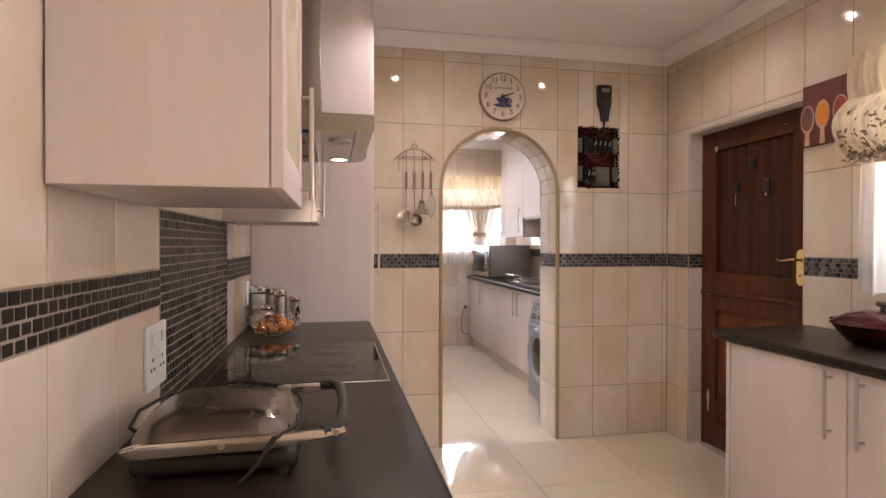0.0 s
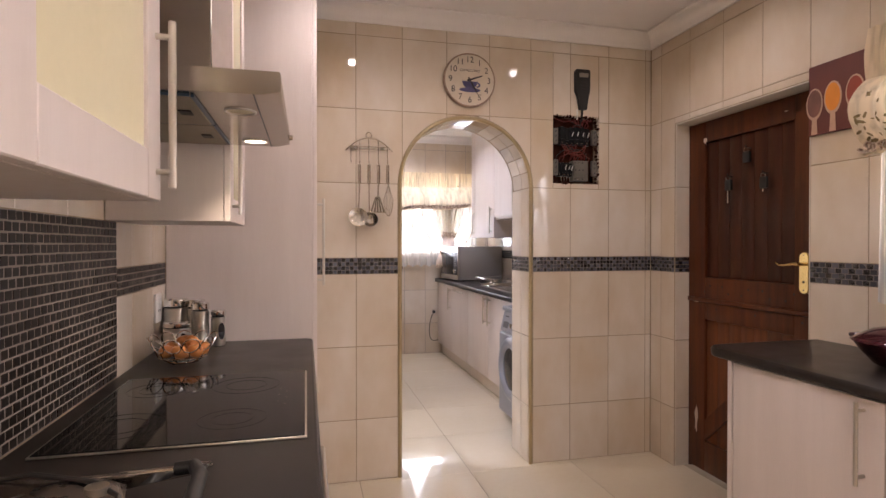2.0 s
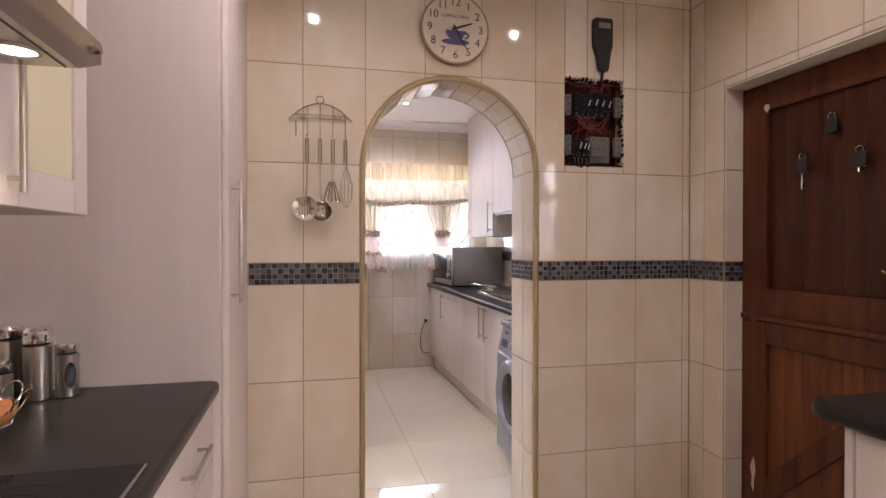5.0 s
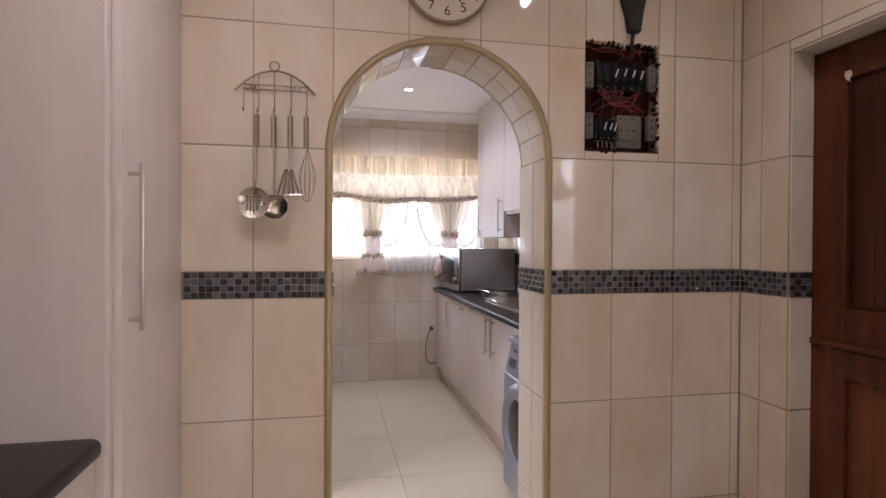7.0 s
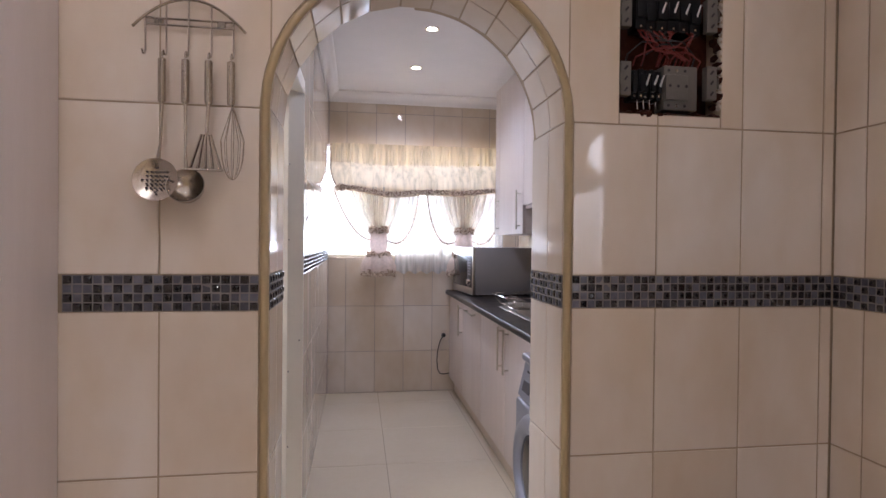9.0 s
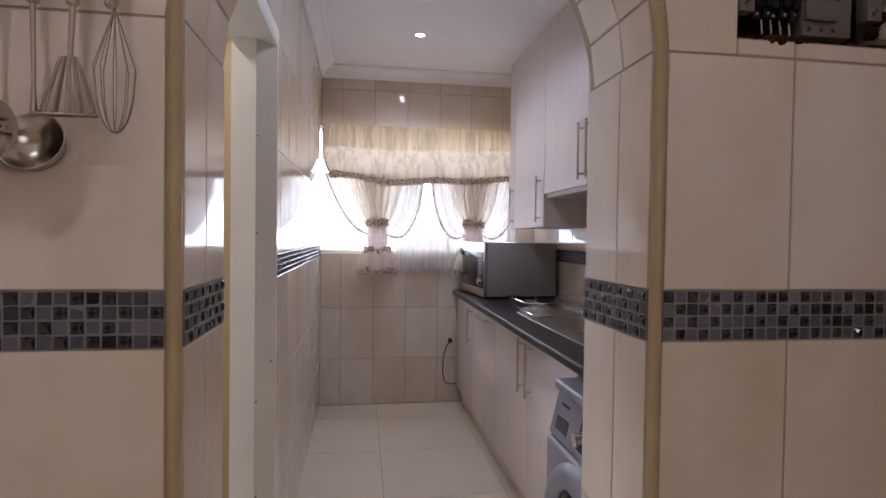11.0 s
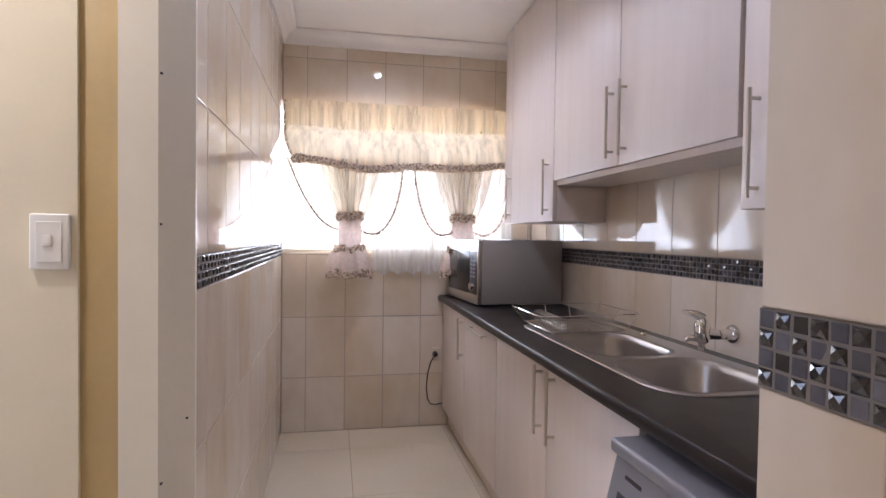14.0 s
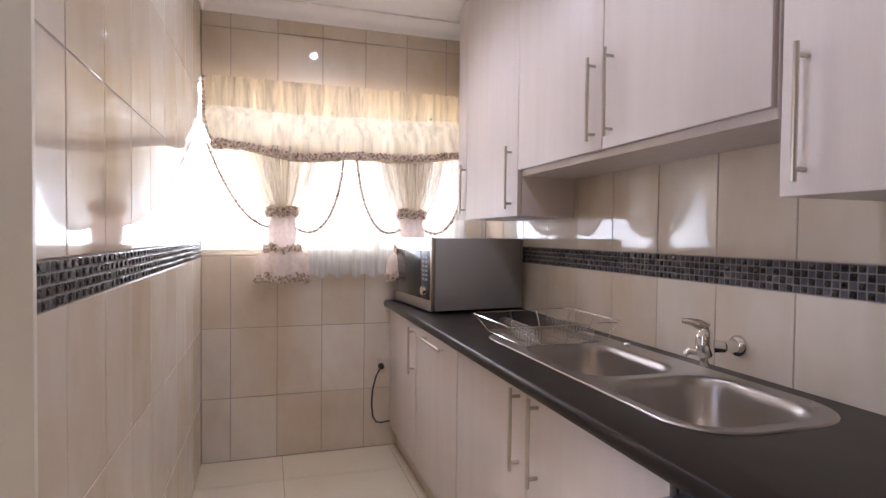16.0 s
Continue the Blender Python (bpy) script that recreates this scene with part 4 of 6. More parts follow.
# utensil rack
rack = thing("utensil_rack", "chrome wire utensil rack with an arched top", "utensil rack", (0.655, W, 1.72))
YR = W - 0.010
bm = B()
tube(bm, [(0.655 + 0.126 * s, YR - 0.004, 1.787 + 0.070 * (1 - s * s) + 0.0) for s in [k / 12 - 1 for k in range(25)]], 0.0032, 8)
part("arch_wire", bm, DARKST, rack)
for z in (1.811, 1.796):
    bm = B()
    rod(bm, (0.557, YR, z), (0.755, YR, z), 0.0026)
    part("cross_wire", bm, DARKST, rack)
bm = B()
tube(bm, [(0.652 + 0.015 * math.cos(k * math.pi / 10), YR - 0.004, 1.872 + 0.015 * math.sin(k * math.pi / 10)) for k in range(20)], 0.0024, 8, closed=True)
part("hanging_ring", bm, DARKST, rack)
for x in (0.585, 0.725):
    bm = B()
    box(bm, x - 0.009, x + 0.009, YR - 0.003, W - 0.0005, 1.797, 1.811, 0.001, 1)
    part("fixing", bm, DARKST, rack)
HK = [0.557, 0.603, 0.652, 0.703, 0.753]
for x in HK:
    bm = B()
    zt = 1.787 + 0.07 * (1 - ((x - 0.655) / 0.126) ** 2)
    tube(bm, [(x, YR - 0.003, zt), (x, YR - 0.003, 1.735), (x, YR - 0.008, 1.724), (x, YR - 0.018, 1.722), (x, YR - 0.024, 1.730)], 0.0022, 6)
    part("hook", bm, DARKST, rack)


def utensil(name, label, x):
    t = thing(name, label, "kitchen utensil", (x, W - 0.03, 1.42), "hanging utensils")
    yy = W - 0.032
    bm = B()
    tube(bm, [(x, yy, 1.727), (x, yy, 1.716)], 0.003, 8)
    tube(bm, [(x, yy, 1.712), (x, yy, 1.710), (x, yy, 1.613), (x, yy, 1.610)], [0.005, 0.0088, 0.0088, 0.006], 12)
    part("grip", bm, DARKST, t, "brushed steel grip")
    return t, yy


t, yy = utensil("slotted_skimmer", "round perforated steel skimmer hung on the rack", 0.600)
bm = B()
tube(bm, [(0.600, yy, 1.612), (0.598, yy, 1.52), (0.594, yy - 0.006, 1.478)], [0.004, 0.003, 0.005], 8)
part("shank", bm, DARKST, t)
bm = B()
MS = Matrix.Translation((0.592, yy - 0.012, 1.430)) @ pose(0, 0, 0, 82)
lathe(bm, [(0, -0.006), (0.02, -0.005), (0.04, 0.0), (0.048, 0.006), (0.050, 0.006), (0.041, -0.002), (0.02, -0.007), (0, -0.008)], MS, 28)
sk = part("pan", bm, DARKST, t)
for i in range(-3, 4):
    for j in range(-3, 4):
        if i * i + j * j < 10:
            bm = B()
            p = MS @ Vector((i * 0.0095, j * 0.0095, -0.0035 + 0.00022 * (i * i + j * j)))
            tube(bm, [p + Vector((0, 0.004, 0)), p + Vector((0, -0.005, 0))], 0.0022, 6)
            part("hole", bm, INK, sk)
t, yy = utensil("ladle", "steel soup ladle hung on the rack", 0.651)
bm = B()
tube(bm, [(0.651, yy, 1.612), (0.652, yy, 1.50), (0.654, yy - 0.004, 1.455)], [0.004, 0.003, 0.005], 8)
part("shank", bm, DARKST, t)
bm = B()
lathe(bm, [(0, -0.030), (0.022, -0.026), (0.036, -0.012), (0.041, 0.004), (0.043, 0.004), (0.038, -0.014), (0.023, -0.029), (0, -0.033)], Matrix.Translation((0.656, yy - 0.012, 1.418)) @ pose(0, 0, 0, 70), 28)
part("cup", bm, DARKST, t)
t, yy = utensil("masher", "slotted steel masher hung on the rack", 0.702)
bm = B()
tube(bm, [(0.702, yy, 1.612), (0.698, yy, 1.535)], [0.0045, 0.004], 8)
part("shank", bm, DARKST, t)
for k in range(5):
    bm = B()
    x0, x1 = 0.697 + (k - 2) * 0.005, 0.697 + (k - 2) * 0.0165
    tube(bm, [(x0, yy, 1.540), (x1, yy - 0.004, 1.462), (x1, yy - 0.012, 1.456)], [0.003, 0.0042, 0.003], 6)
    part("tine", bm, DARKST, t)
bm = B()
rod(bm, (0.655, yy - 0.01, 1.457), (0.738, yy - 0.01, 1.457), 0.0035)
part("foot", bm, DARKST, t)
t, yy = utensil("whisk", "steel wire balloon whisk hung on the rack", 0.752)
for k in range(5):
    a = k * math.pi / 5
    bm = B()
    pts = []
    for s in range(33):
        u = -1 + 2 * s / 32
        zz = 1.612 - 0.172 * (1 - abs(u) ** 1.0) if abs(u) > 0.5 else 1.612 - 0.086 - 0.09 * math.sqrt(max(0, 1 - (u / 0.5) ** 2))
        rr = 0.027 * (1 - abs(u)) * 2 if abs(u) > 0.5 else 0.027
        x = rr * (1 if u > 0 else -1) if abs(u) > 0.5 else 0.027 * (u / 0.5)
        pts.append((0.756 + x * math.cos(a), yy + x * math.sin(a), zz))
    tube(bm, pts, 0.0009, 5)
    part("wire_loop", bm, DARKST, t)

# open distribution board in the wall
DBX0, DBX1, DBZ0, DBZ1 = 1.736, 2.033, 1.646, 2.046
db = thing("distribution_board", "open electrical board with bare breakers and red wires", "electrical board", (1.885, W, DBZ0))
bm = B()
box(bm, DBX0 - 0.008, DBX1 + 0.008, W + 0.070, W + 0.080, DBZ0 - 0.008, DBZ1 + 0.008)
part("back_box", bm, CAVITY, db, smooth=False)
rng = random.Random(11)
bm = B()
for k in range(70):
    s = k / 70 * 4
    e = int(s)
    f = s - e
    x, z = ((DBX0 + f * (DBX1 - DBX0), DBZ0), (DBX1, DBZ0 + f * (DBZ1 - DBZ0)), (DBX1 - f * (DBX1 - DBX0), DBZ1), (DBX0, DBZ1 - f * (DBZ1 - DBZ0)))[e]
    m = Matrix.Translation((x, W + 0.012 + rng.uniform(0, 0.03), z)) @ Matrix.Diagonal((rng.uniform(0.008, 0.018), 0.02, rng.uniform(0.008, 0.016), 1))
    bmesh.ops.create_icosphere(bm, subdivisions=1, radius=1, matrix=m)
part("broken_edge", bm, CAVITY, db, "ragged broken plaster edge")
# breaker plastics darkened for the recess's shade, which the lamps wash out
DARKBR = mat("dark_breaker_plastic", (0.006, 0.006, 0.007), 0.4, vary=0.3, spec=0.2)
DBGREY = mat("dark_grey_breaker", (0.15, 0.135, 0.115), 0.5, vary=0.15, fine=90, spec=0.25)
PALEEDGE = mat("chipped_pale_plaster", (0.52, 0.45, 0.37), 0.9, vary=0.2, scale=30, fine=120, bump=0.4)
bm = B()
for k in range(34):
    f = (k + 0.5) / 34
    x, z = (DBX1 + 0.001, DBZ0 + 0.02 + 0.38 * f / 0.6) if f < 0.6 else (DBX0 + 0.02 + 0.28 * (f - 0.6) / 0.4, DBZ1 + 0.001)
    m = Matrix.Translation((x, W + 0.010, z)) @ Matrix.Diagonal((rng.uniform(0.004, 0.009), 0.011, rng.uniform(0.007, 0.014), 1))
    bmesh.ops.create_icosphere(bm, subdivisions=1, radius=1, matrix=m)
part("chipped_edge", bm, PALEEDGE, db, "chipped pale plaster edge")
for x0, x1, z0, z1, n, mtl in ((1.790, 1.985, 1.880, 1.985, 6, DARKBR), (1.782, 1.868, 1.690, 1.770, 5, DARKBR)):
    for k in range(n):
        bm = B()
        a, b = x0 + (x1 - x0) * k / n, x0 + (x1 - x0) * (k + 1) / n
        deep = rng.uniform(0.018, 0.030)
        zj = rng.uniform(-0.006, 0.004)
        box(bm, a + 0.0004, b - 0.0004, W + deep, W + 0.069, z0 + zj, z1 + zj, 0.003)
        zc = (z0 + z1) / 2 + zj
        box(bm, a + 0.002, b - 0.002, W + deep - 0.008, W + deep + 0.002, zc - 0.022, zc + 0.026, 0.002)
        br = part("breaker", bm, mtl, db)
        if k > 1:
            bm = B()
            xm = (a + b) / 2 + rng.uniform(-0.003, 0.003)
            tube(bm, [(xm, W + deep - 0.006, zc - 0.004), (xm + 0.004, W + deep - 0.018, zc + 0.022 * rng.uniform(0.7, 1.2))], [0.0032, 0.0022], 6)
            part("toggle", bm, WHITEP, br)
        bm = B()
        tube(bm, [((a + b) / 2, W + deep + 0.001, z0 + 0.010), ((a + b) / 2, W + deep - 0.001, z0 + 0.010)], 0.0032, 8)
        part("terminal_screw", bm, DARKST, br)
bm = B()
box(bm, 1.872, 1.972, W + 0.016, W + 0.069, 1.664, 1.786, 0.004)
box(bm, 1.874, 1.940, W + 0.008, W + 0.018, 1.690, 1.760, 0.003)
ct = part("contactor", bm, DBGREY, db, "grey contactor block")
for k in range(3):
    for dz in (1.772, 1.728, 1.676):
        bm = B()
        xk = 1.886 + 0.024 * k
        yk = W + (0.0075 if dz == 1.728 else 0.0155)
        tube(bm, [(xk, yk + 0.001, dz), (xk, yk - 0.0006, dz)], 0.0042, 8)
        part("terminal_screw", bm, INK if k != 1 or dz == 1.728 else DARKST, ct)
for k in range(4):
    bm = B()
    rod(bm, (1.80 + 0.018 * k, W + 0.028, 1.690), (1.80 + 0.018 * k, W + 0.024, 1.664), 0.0026, 6)
    part("wire_end", bm, DARKST, db)
for x in (1.742, 1.994):
    for z in (1.695, 1.880):
        bm = B()
        box(bm, x, x + 0.030, W + 0.006, W + 0.03, z, z + 0.092, 0.002)
        box(bm, x + (0.030 if x > 1.9 else -0.004), x + (0.034 if x > 1.9 else 0.0), W + 0.002, W + 0.02, z + 0.03, z + 0.06, 0.001, 1)
        bk = part("bracket", bm, DBGREY, db, "grey slotted mounting bracket")
        for kz in (0.016, 0.046, 0.074):
            bm = B()
            tube(bm, [(x + 0.011, W + 0.007, z + kz - 0.005), (x + 0.019, W + 0.007, z + kz + 0.005)], 0.0034, 8)
            part("slot", bm, INK, bk)
for k in range(30):
    bm = B()
    x0, x1 = rng.uniform(1.78, 1.99), rng.uniform(1.76, 2.0)
    za, zb = (1.885, 1.785) if k < 19 else (1.985, 2.035)
    mid = (za + zb) / 2 + rng.uniform(-0.02, 0.02)
    tube(bm, [(x0, W + 0.034, za), (x0 + rng.uniform(-0.006, 0.006), W + 0.016, za * 0.7 + mid * 0.3), (x0 * 0.7 + x1 * 0.3, W + rng.uniform(0.004, 0.02), mid), (x0 * 0.3 + x1 * 0.7, W + rng.uniform(0.004, 0.02), mid - 0.006), (x1, W + 0.018, mid * 0.4 + zb * 0.6), (x1, W + 0.035, zb)], 0.0024, 6)
    part("wire", bm, REDW if k % 5 else BLACKP, db)
meter = thing("meter_display", "black plastic meter display with a cable above the board", "electric meter", (1.915, W, 2.07))
bm = B()
prism(bm, [(1.872, 2.318), (1.958, 2.318), (1.962, 2.30), (1.960, 2.19), (1.944, 2.15), (1.942, 2.082), (1.895, 2.082), (1.890, 2.15), (1.868, 2.19), (1.866, 2.30)], -0.032, Matrix.Translation((0, W - 0.0005, 0)))
bmesh.ops.bevel(bm, geom=bm.edges[:], offset=0.004, segments=2, affect="EDGES")
mb = part("body", bm, BLACKP, meter)
bm = B()
box(bm, 1.888, 1.946, W - 0.0345, W - 0.032, 2.27, 2.295, 0.0008, 1)
part("display", bm, BREAK, mb)
for kx in (1.90, 1.915, 1.93):
    for kz in (2.20, 2.22, 2.24):
        bm = B()
        box(bm, kx - 0.005, kx + 0.005, W - 0.034, W - 0.032, kz - 0.006, kz + 0.006, 0.0008, 1)
        part("key_button", bm, INK, mb)
bm = B()
tube(bm, [(1.918, W - 0.014, 2.084), (1.916, W - 0.010, 2.05), (1.93, W + 0.02, 2.02)], 0.007, 8)
part("cable", bm, BLACKP, meter)
bm = B()
tube(bm, [(1.885, W - 0.010, 2.084), (1.888, W - 0.006, 2.055), (1.90, W + 0.02, 2.03)], 0.004, 8)
part("cable", bm, WHITEP, meter)

# spoon picture
pic = thing("spoon_picture", "dark red canvas print of three spoons of spice", "picture", (2.38, 2.24, 1.735))
bm = B()
box(bm, XR - 0.020, XR - 0.0015, 2.100, 2.392, 1.735, 2.022, 0.002, 1)
cv = part("canvas", bm, CANVAS, pic)
for sy, sz, mtl in ((2.362, 1.862, SPICE_P), (2.280, 1.872, SPICE_O), (2.188, 1.872, SPICE_R)):
    bm = B()
    S = Matrix.Translation((XR - 0.0215, 0, 0)) @ pose(0, 0, 0, 0, 0, 90)
    prism(bm, [(sy + 0.038 * math.cos(k * math.pi / 14), sz + 0.066 * math.sin(k * math.pi / 14)) for k in range(28)], 0.0012, S)
    prism(bm, [(sy - 0.010, sz - 0.06), (sy + 0.010, sz - 0.06), (sy + 0.014, 1.738), (sy - 0.014, 1.738)], 0.0013, S)
    sp = part("spoon_print", bm, SPOONW, cv)
    bm = B()
    prism(bm, [(sy + 0.032 * math.cos(k * math.pi / 14), sz + 0.003 + 0.056 * math.sin(k * math.pi / 14)) for k in range(28)], 0.0012, Matrix.Translation((XR - 0.0228, 0, 0)) @ pose(0, 0, 0, 0, 0, 90))
    part("spice_print", bm, mtl, sp)

# covered dish
pot = thing("casserole_dish", "maroon enamel casserole dish with a domed lid", "casserole", (2.20, 1.83, 0.889))
MP = Matrix.Translation((2.19, 1.835, 0.889))
bm = B()
lathe(bm, [(0, 0.001), (0.085, 0.001), (0.105, 0.010), (0.140, 0.050), (0.158, 0.078), (0.166, 0.083), (0.160, 0.087), (0.150, 0.080), (0, 0.075)], MP, 40, 1.0, 1.05)
part("pot", bm, MAROON, pot)
bm = B()
lathe(bm, [(0.158, 0.087), (0.150, 0.095), (0.110, 0.118), (0.06, 0.131), (0, 0.135)], MP, 40, 1.0, 1.05)
lid = part("lid", bm, MAROON, pot)
bm = B()
lathe(bm, [(0, 0.134), (0.010, 0.134), (0.009, 0.147), (0.022, 0.152), (0.024, 0.160), (0.018, 0.168), (0, 0.170)], MP, 20)
part("knob", bm, BLACKP, lid)
for s in (-1, 1):
    bm = B()
    tube(bm, [(2.19 - 0.04, 1.835 + s * 0.150, 0.965), (2.19 - 0.03, 1.835 + s * 0.192, 0.972), (2.19 + 0.03, 1.835 + s * 0.192, 0.972), (2.19 + 0.04, 1.835 + s * 0.150, 0.965)], 0.007, 8)
    part("lug", bm, MAROON, pot)

# panini press
grill = thing("panini_press", "scuffed steel panini press with a black looped handle", "panini press", (0.0, 1.18, 0.880))
bm = B()
box(bm, -0.160, 0.105, 1.066, 1.335, 0.889, 0.925, 0.012, 3)
part("base", bm, BLACKP, grill)
for x in (-0.14, 0.08):
    for y in (1.08, 1.29):
        bm = B()
        tube(bm, [(x, y, 0.880), (x, y, 0.892)], 0.012, 10)
        part("foot", bm, BLACKP, grill)
bm = B()
NX, NY = 16, 12
gv = {}
for i in range(NX + 1):
    for j in range(NY + 1):
        u, v = i / NX * 2 - 1, j / NY * 2 - 1
        x = -0.035 + u * (0.135 - 0.020 * v * v)
        y = 1.198 + v * 0.138
        z = 0.948 + 0.034 * max(0.0, (1 - u ** 4)) ** 0.6 * max(0.0, (1 - v ** 6)) ** 0.6
        gv[i, j] = bm.verts.new((x, y, z))
for i in range(NX):
    for j in range(NY):
        bm.faces.new((gv[i, j], gv[i + 1, j], gv[i + 1, j + 1], gv[i, j + 1]))
edge = [gv[i, 0] for i in range(NX + 1)] + [gv[NX, j] for j in range(1, NY + 1)] + [gv[i, NY] for i in range(NX - 1, -1, -1)] + [gv[0, j] for j in range(NY - 1, 0, -1)]
low_e = [bm.verts.new((v.co.x, v.co.y, 0.929)) for v in edge]
for i in range(len(edge)):
    bm.faces.new((edge[i], edge[(i + 1) % len(edge)], low_e[(i + 1) % len(edge)], low_e[i]))
lid = part("lid", bm, GRILLST, grill)
for y in (1.046, 1.357):
    bm = B()
    prism(bm, [(-0.170, 0.944), (-0.140, 0.930), (0.06, 0.934), (0.186, 0.950), (0.190, 0.962), (0.06, 0.956), (-0.140, 0.952)], 0.016, Matrix.Translation((0, y - 0.008, 0)))
    bmesh.ops.bevel(bm, geom=bm.edges[:], offset=0.004, segments=2, affect="EDGES")
    arm = part("arm", bm, CHROME, grill, "polished steel arm")
    for x in (-0.01, 0.172):
        bm = B()
        z = 0.944 if x < 0 else 0.955
        tube(bm, [(x, y, z), (x, y - 0.0098 if y < 1.2 else y + 0.0098, z)], 0.0055, 12)
        part("screw", bm, SATIN, arm)
bm = B()
tube(bm, [(0.140, 1.357, 0.956), (0.165, 1.352, 0.960), (0.180, 1.310, 0.963), (0.186, 1.200, 0.964), (0.182, 1.100, 0.963), (0.172, 1.056, 0.960), (0.150, 1.046, 0.956)], 0.0105, 12)
part("grip", bm, BLACKP, grill)
bm = B()
tube(bm, [(-0.165, 1.16, 0.93), (-0.188, 1.17, 0.942), (-0.192, 1.23, 0.955), (-0.168, 1.31, 0.960), (-0.10, 1.338, 0.966), (-0.02, 1.30, 0.987), (0.06, 1.275, 0.980), (0.098, 1.24, 0.972), (0.110, 1.18, 0.968), (0.112, 1.12, 0.955), (0.10, 1.07, 0.958), (0.075, 1.030, 0.955), (0.05, 1.020, 0.92), (0.02, 1.022, 0.888)], 0.0036, 8)
part("cord", bm, BLACKP, grill, "black power cord laid over the lid")
bm = B()
lathe(bm, [(0, 0), (0.014, 0), (0.014, 0.010), (0, 0.012)], Matrix.Translation((0.070, 1.255, 0.972)), 16)
part("knob", bm, SATIN, lid)

for ob in [grill]:
    ob.location.y += 0.02
# steel canisters
for jx, jy, jr, jh, win in ((-0.082, 2.850, 0.032, 0.176, False), (-0.018, 2.865, 0.027, 0.142, True), (-0.147, 2.760, 0.048, 0.113, True), (-0.182, 2.895, 0.046, 0.190, False), (-0.115, 2.918, 0.040, 0.182, False)):
    t = thing("canister", "brushed steel storage canister with a lid" + (" and a window" if win else ""), "canister", (jx, jy, 0.880), "canisters by the larder")
    MJ = Matrix.Translation((jx, jy, 0.880))
    bm = B()
    lathe(bm, [(0, 0.0005), (jr - 0.002, 0.0005), (jr, 0.003), (jr, jh * 0.80), (jr - 0.003, jh * 0.81), (0, jh * 0.81)], MJ, 28)
    bd = part("body", bm, STEEL, t)
    bm = B()
    lathe(bm, [(jr - 0.004, jh * 0.811), (jr - 0.003, jh * 0.84), (0, jh * 0.84)], MJ, 28)
    part("seal", bm, BLACKP, t)
    bm = B()
    lathe(bm, [(0, jh * 0.841), (jr, jh * 0.841), (jr + 0.001, jh * 0.86), (jr + 0.001, jh * 0.97), (jr - 0.004, jh), (0, jh)], MJ, 28)
    part("lid", bm, CHROME, t)
    if win:
        bm = B()
        prism(bm, [(0.013 * math.cos(k * math.pi / 12), jh * 0.42 + jh * 0.24 * math.sin(k * math.pi / 12)) for k in range(24)], 0.006, MJ @ pose(0, 0, 0, 0, 0, 35) @ Matrix.Translation((0, -jr - 0.0008, 0)))
        part("window", bm, DARKGL, bd)

# egg basket
bask = thing("egg_basket", "chrome wire basket of ring loops", "basket", (-0.085, 2.55, 0.880))
EB = Vector((-0.085, 2.55, 0.880))
for r, z in ((0.045, 0.006), (0.075, 0.022)):
    bm = B()
    tube(bm, [EB + Vector((r * math.cos(k * math.pi / 20), r * math.sin(k * math.pi / 20), z)) for k in range(40)], 0.0022, 8, closed=True)
    part("base_ring", bm, CHROME, bask)
for k in range(11):
    a = k * 2 * math.pi / 11
    out, tan = Vector((math.cos(a), math.sin(a), 0)), Vector((-math.sin(a), math.cos(a), 0))
    up = (out * 0.55 + Vector((0, 0, 1))).normalized()
    c = EB + out * 0.098 + Vector((0, 0, 0.070))
    bm = B()
    tube(bm, [c + tan * 0.027 * math.cos(s * math.pi / 12) + up * 0.027 * math.sin(s * math.pi / 12) for s in range(24)], 0.002, 6, closed=True)
    part("ring_loop", bm, CHROME, bask)
    bm = B()
    tube(bm, [EB + out * 0.045 + Vector((0, 0, 0.006)), EB + out * 0.075 + Vector((0, 0, 0.022)), EB + out * 0.086 + Vector((0, 0, 0.046))], 0.0018, 6)
    part("rib", bm, CHROME, bask)
for k in range(3):
    a = k * 2.1
    bm = B()
    bmesh.ops.create_uvsphere(bm, u_segments=10, v_segments=8, radius=0.006, matrix=Matrix.Translation(EB + Vector((0.045 * math.cos(a), 0.045 * math.sin(a), 0.0062))))
    part("foot", bm, CHROME, bask)
bm = B()
lathe(bm, [(0, -0.030), (0.008, -0.029), (0.017, -0.021), (0.0215, -0.008), (0.0215, 0.003), (0.017, 0.017), (0.009, 0.026), (0, 0.029)], None, 18)
egg0 = whole("egg", bm, EGG, "brown hen's egg in the wire basket", "egg", group="eggs in the basket")
first = True
rng = random.Random(3)
for k in (0, 1, 2, 3, 5, 6, 7, 8, 9, 12):
    ringk = k if k < 8 else k - 8
    rr, zz, nn = (0.062, 0.046, 8) if k < 8 else (0.028, 0.068, 5)
    if k == 12:
        rr, zz = 0.0, 0.036
    a = ringk * 2 * math.pi / nn + (0.3 if k > 7 else 0)
    m = Matrix.Translation(EB + Vector((rr * math.cos(a), rr * math.sin(a), zz))) @ pose(0, 0, 0, rng.uniform(60, 110), rng.uniform(-20, 20), rng.uniform(0, 360))
    if first:
        egg0.matrix_basis, first = m, False
    else:
        copy_thing(egg0, m)

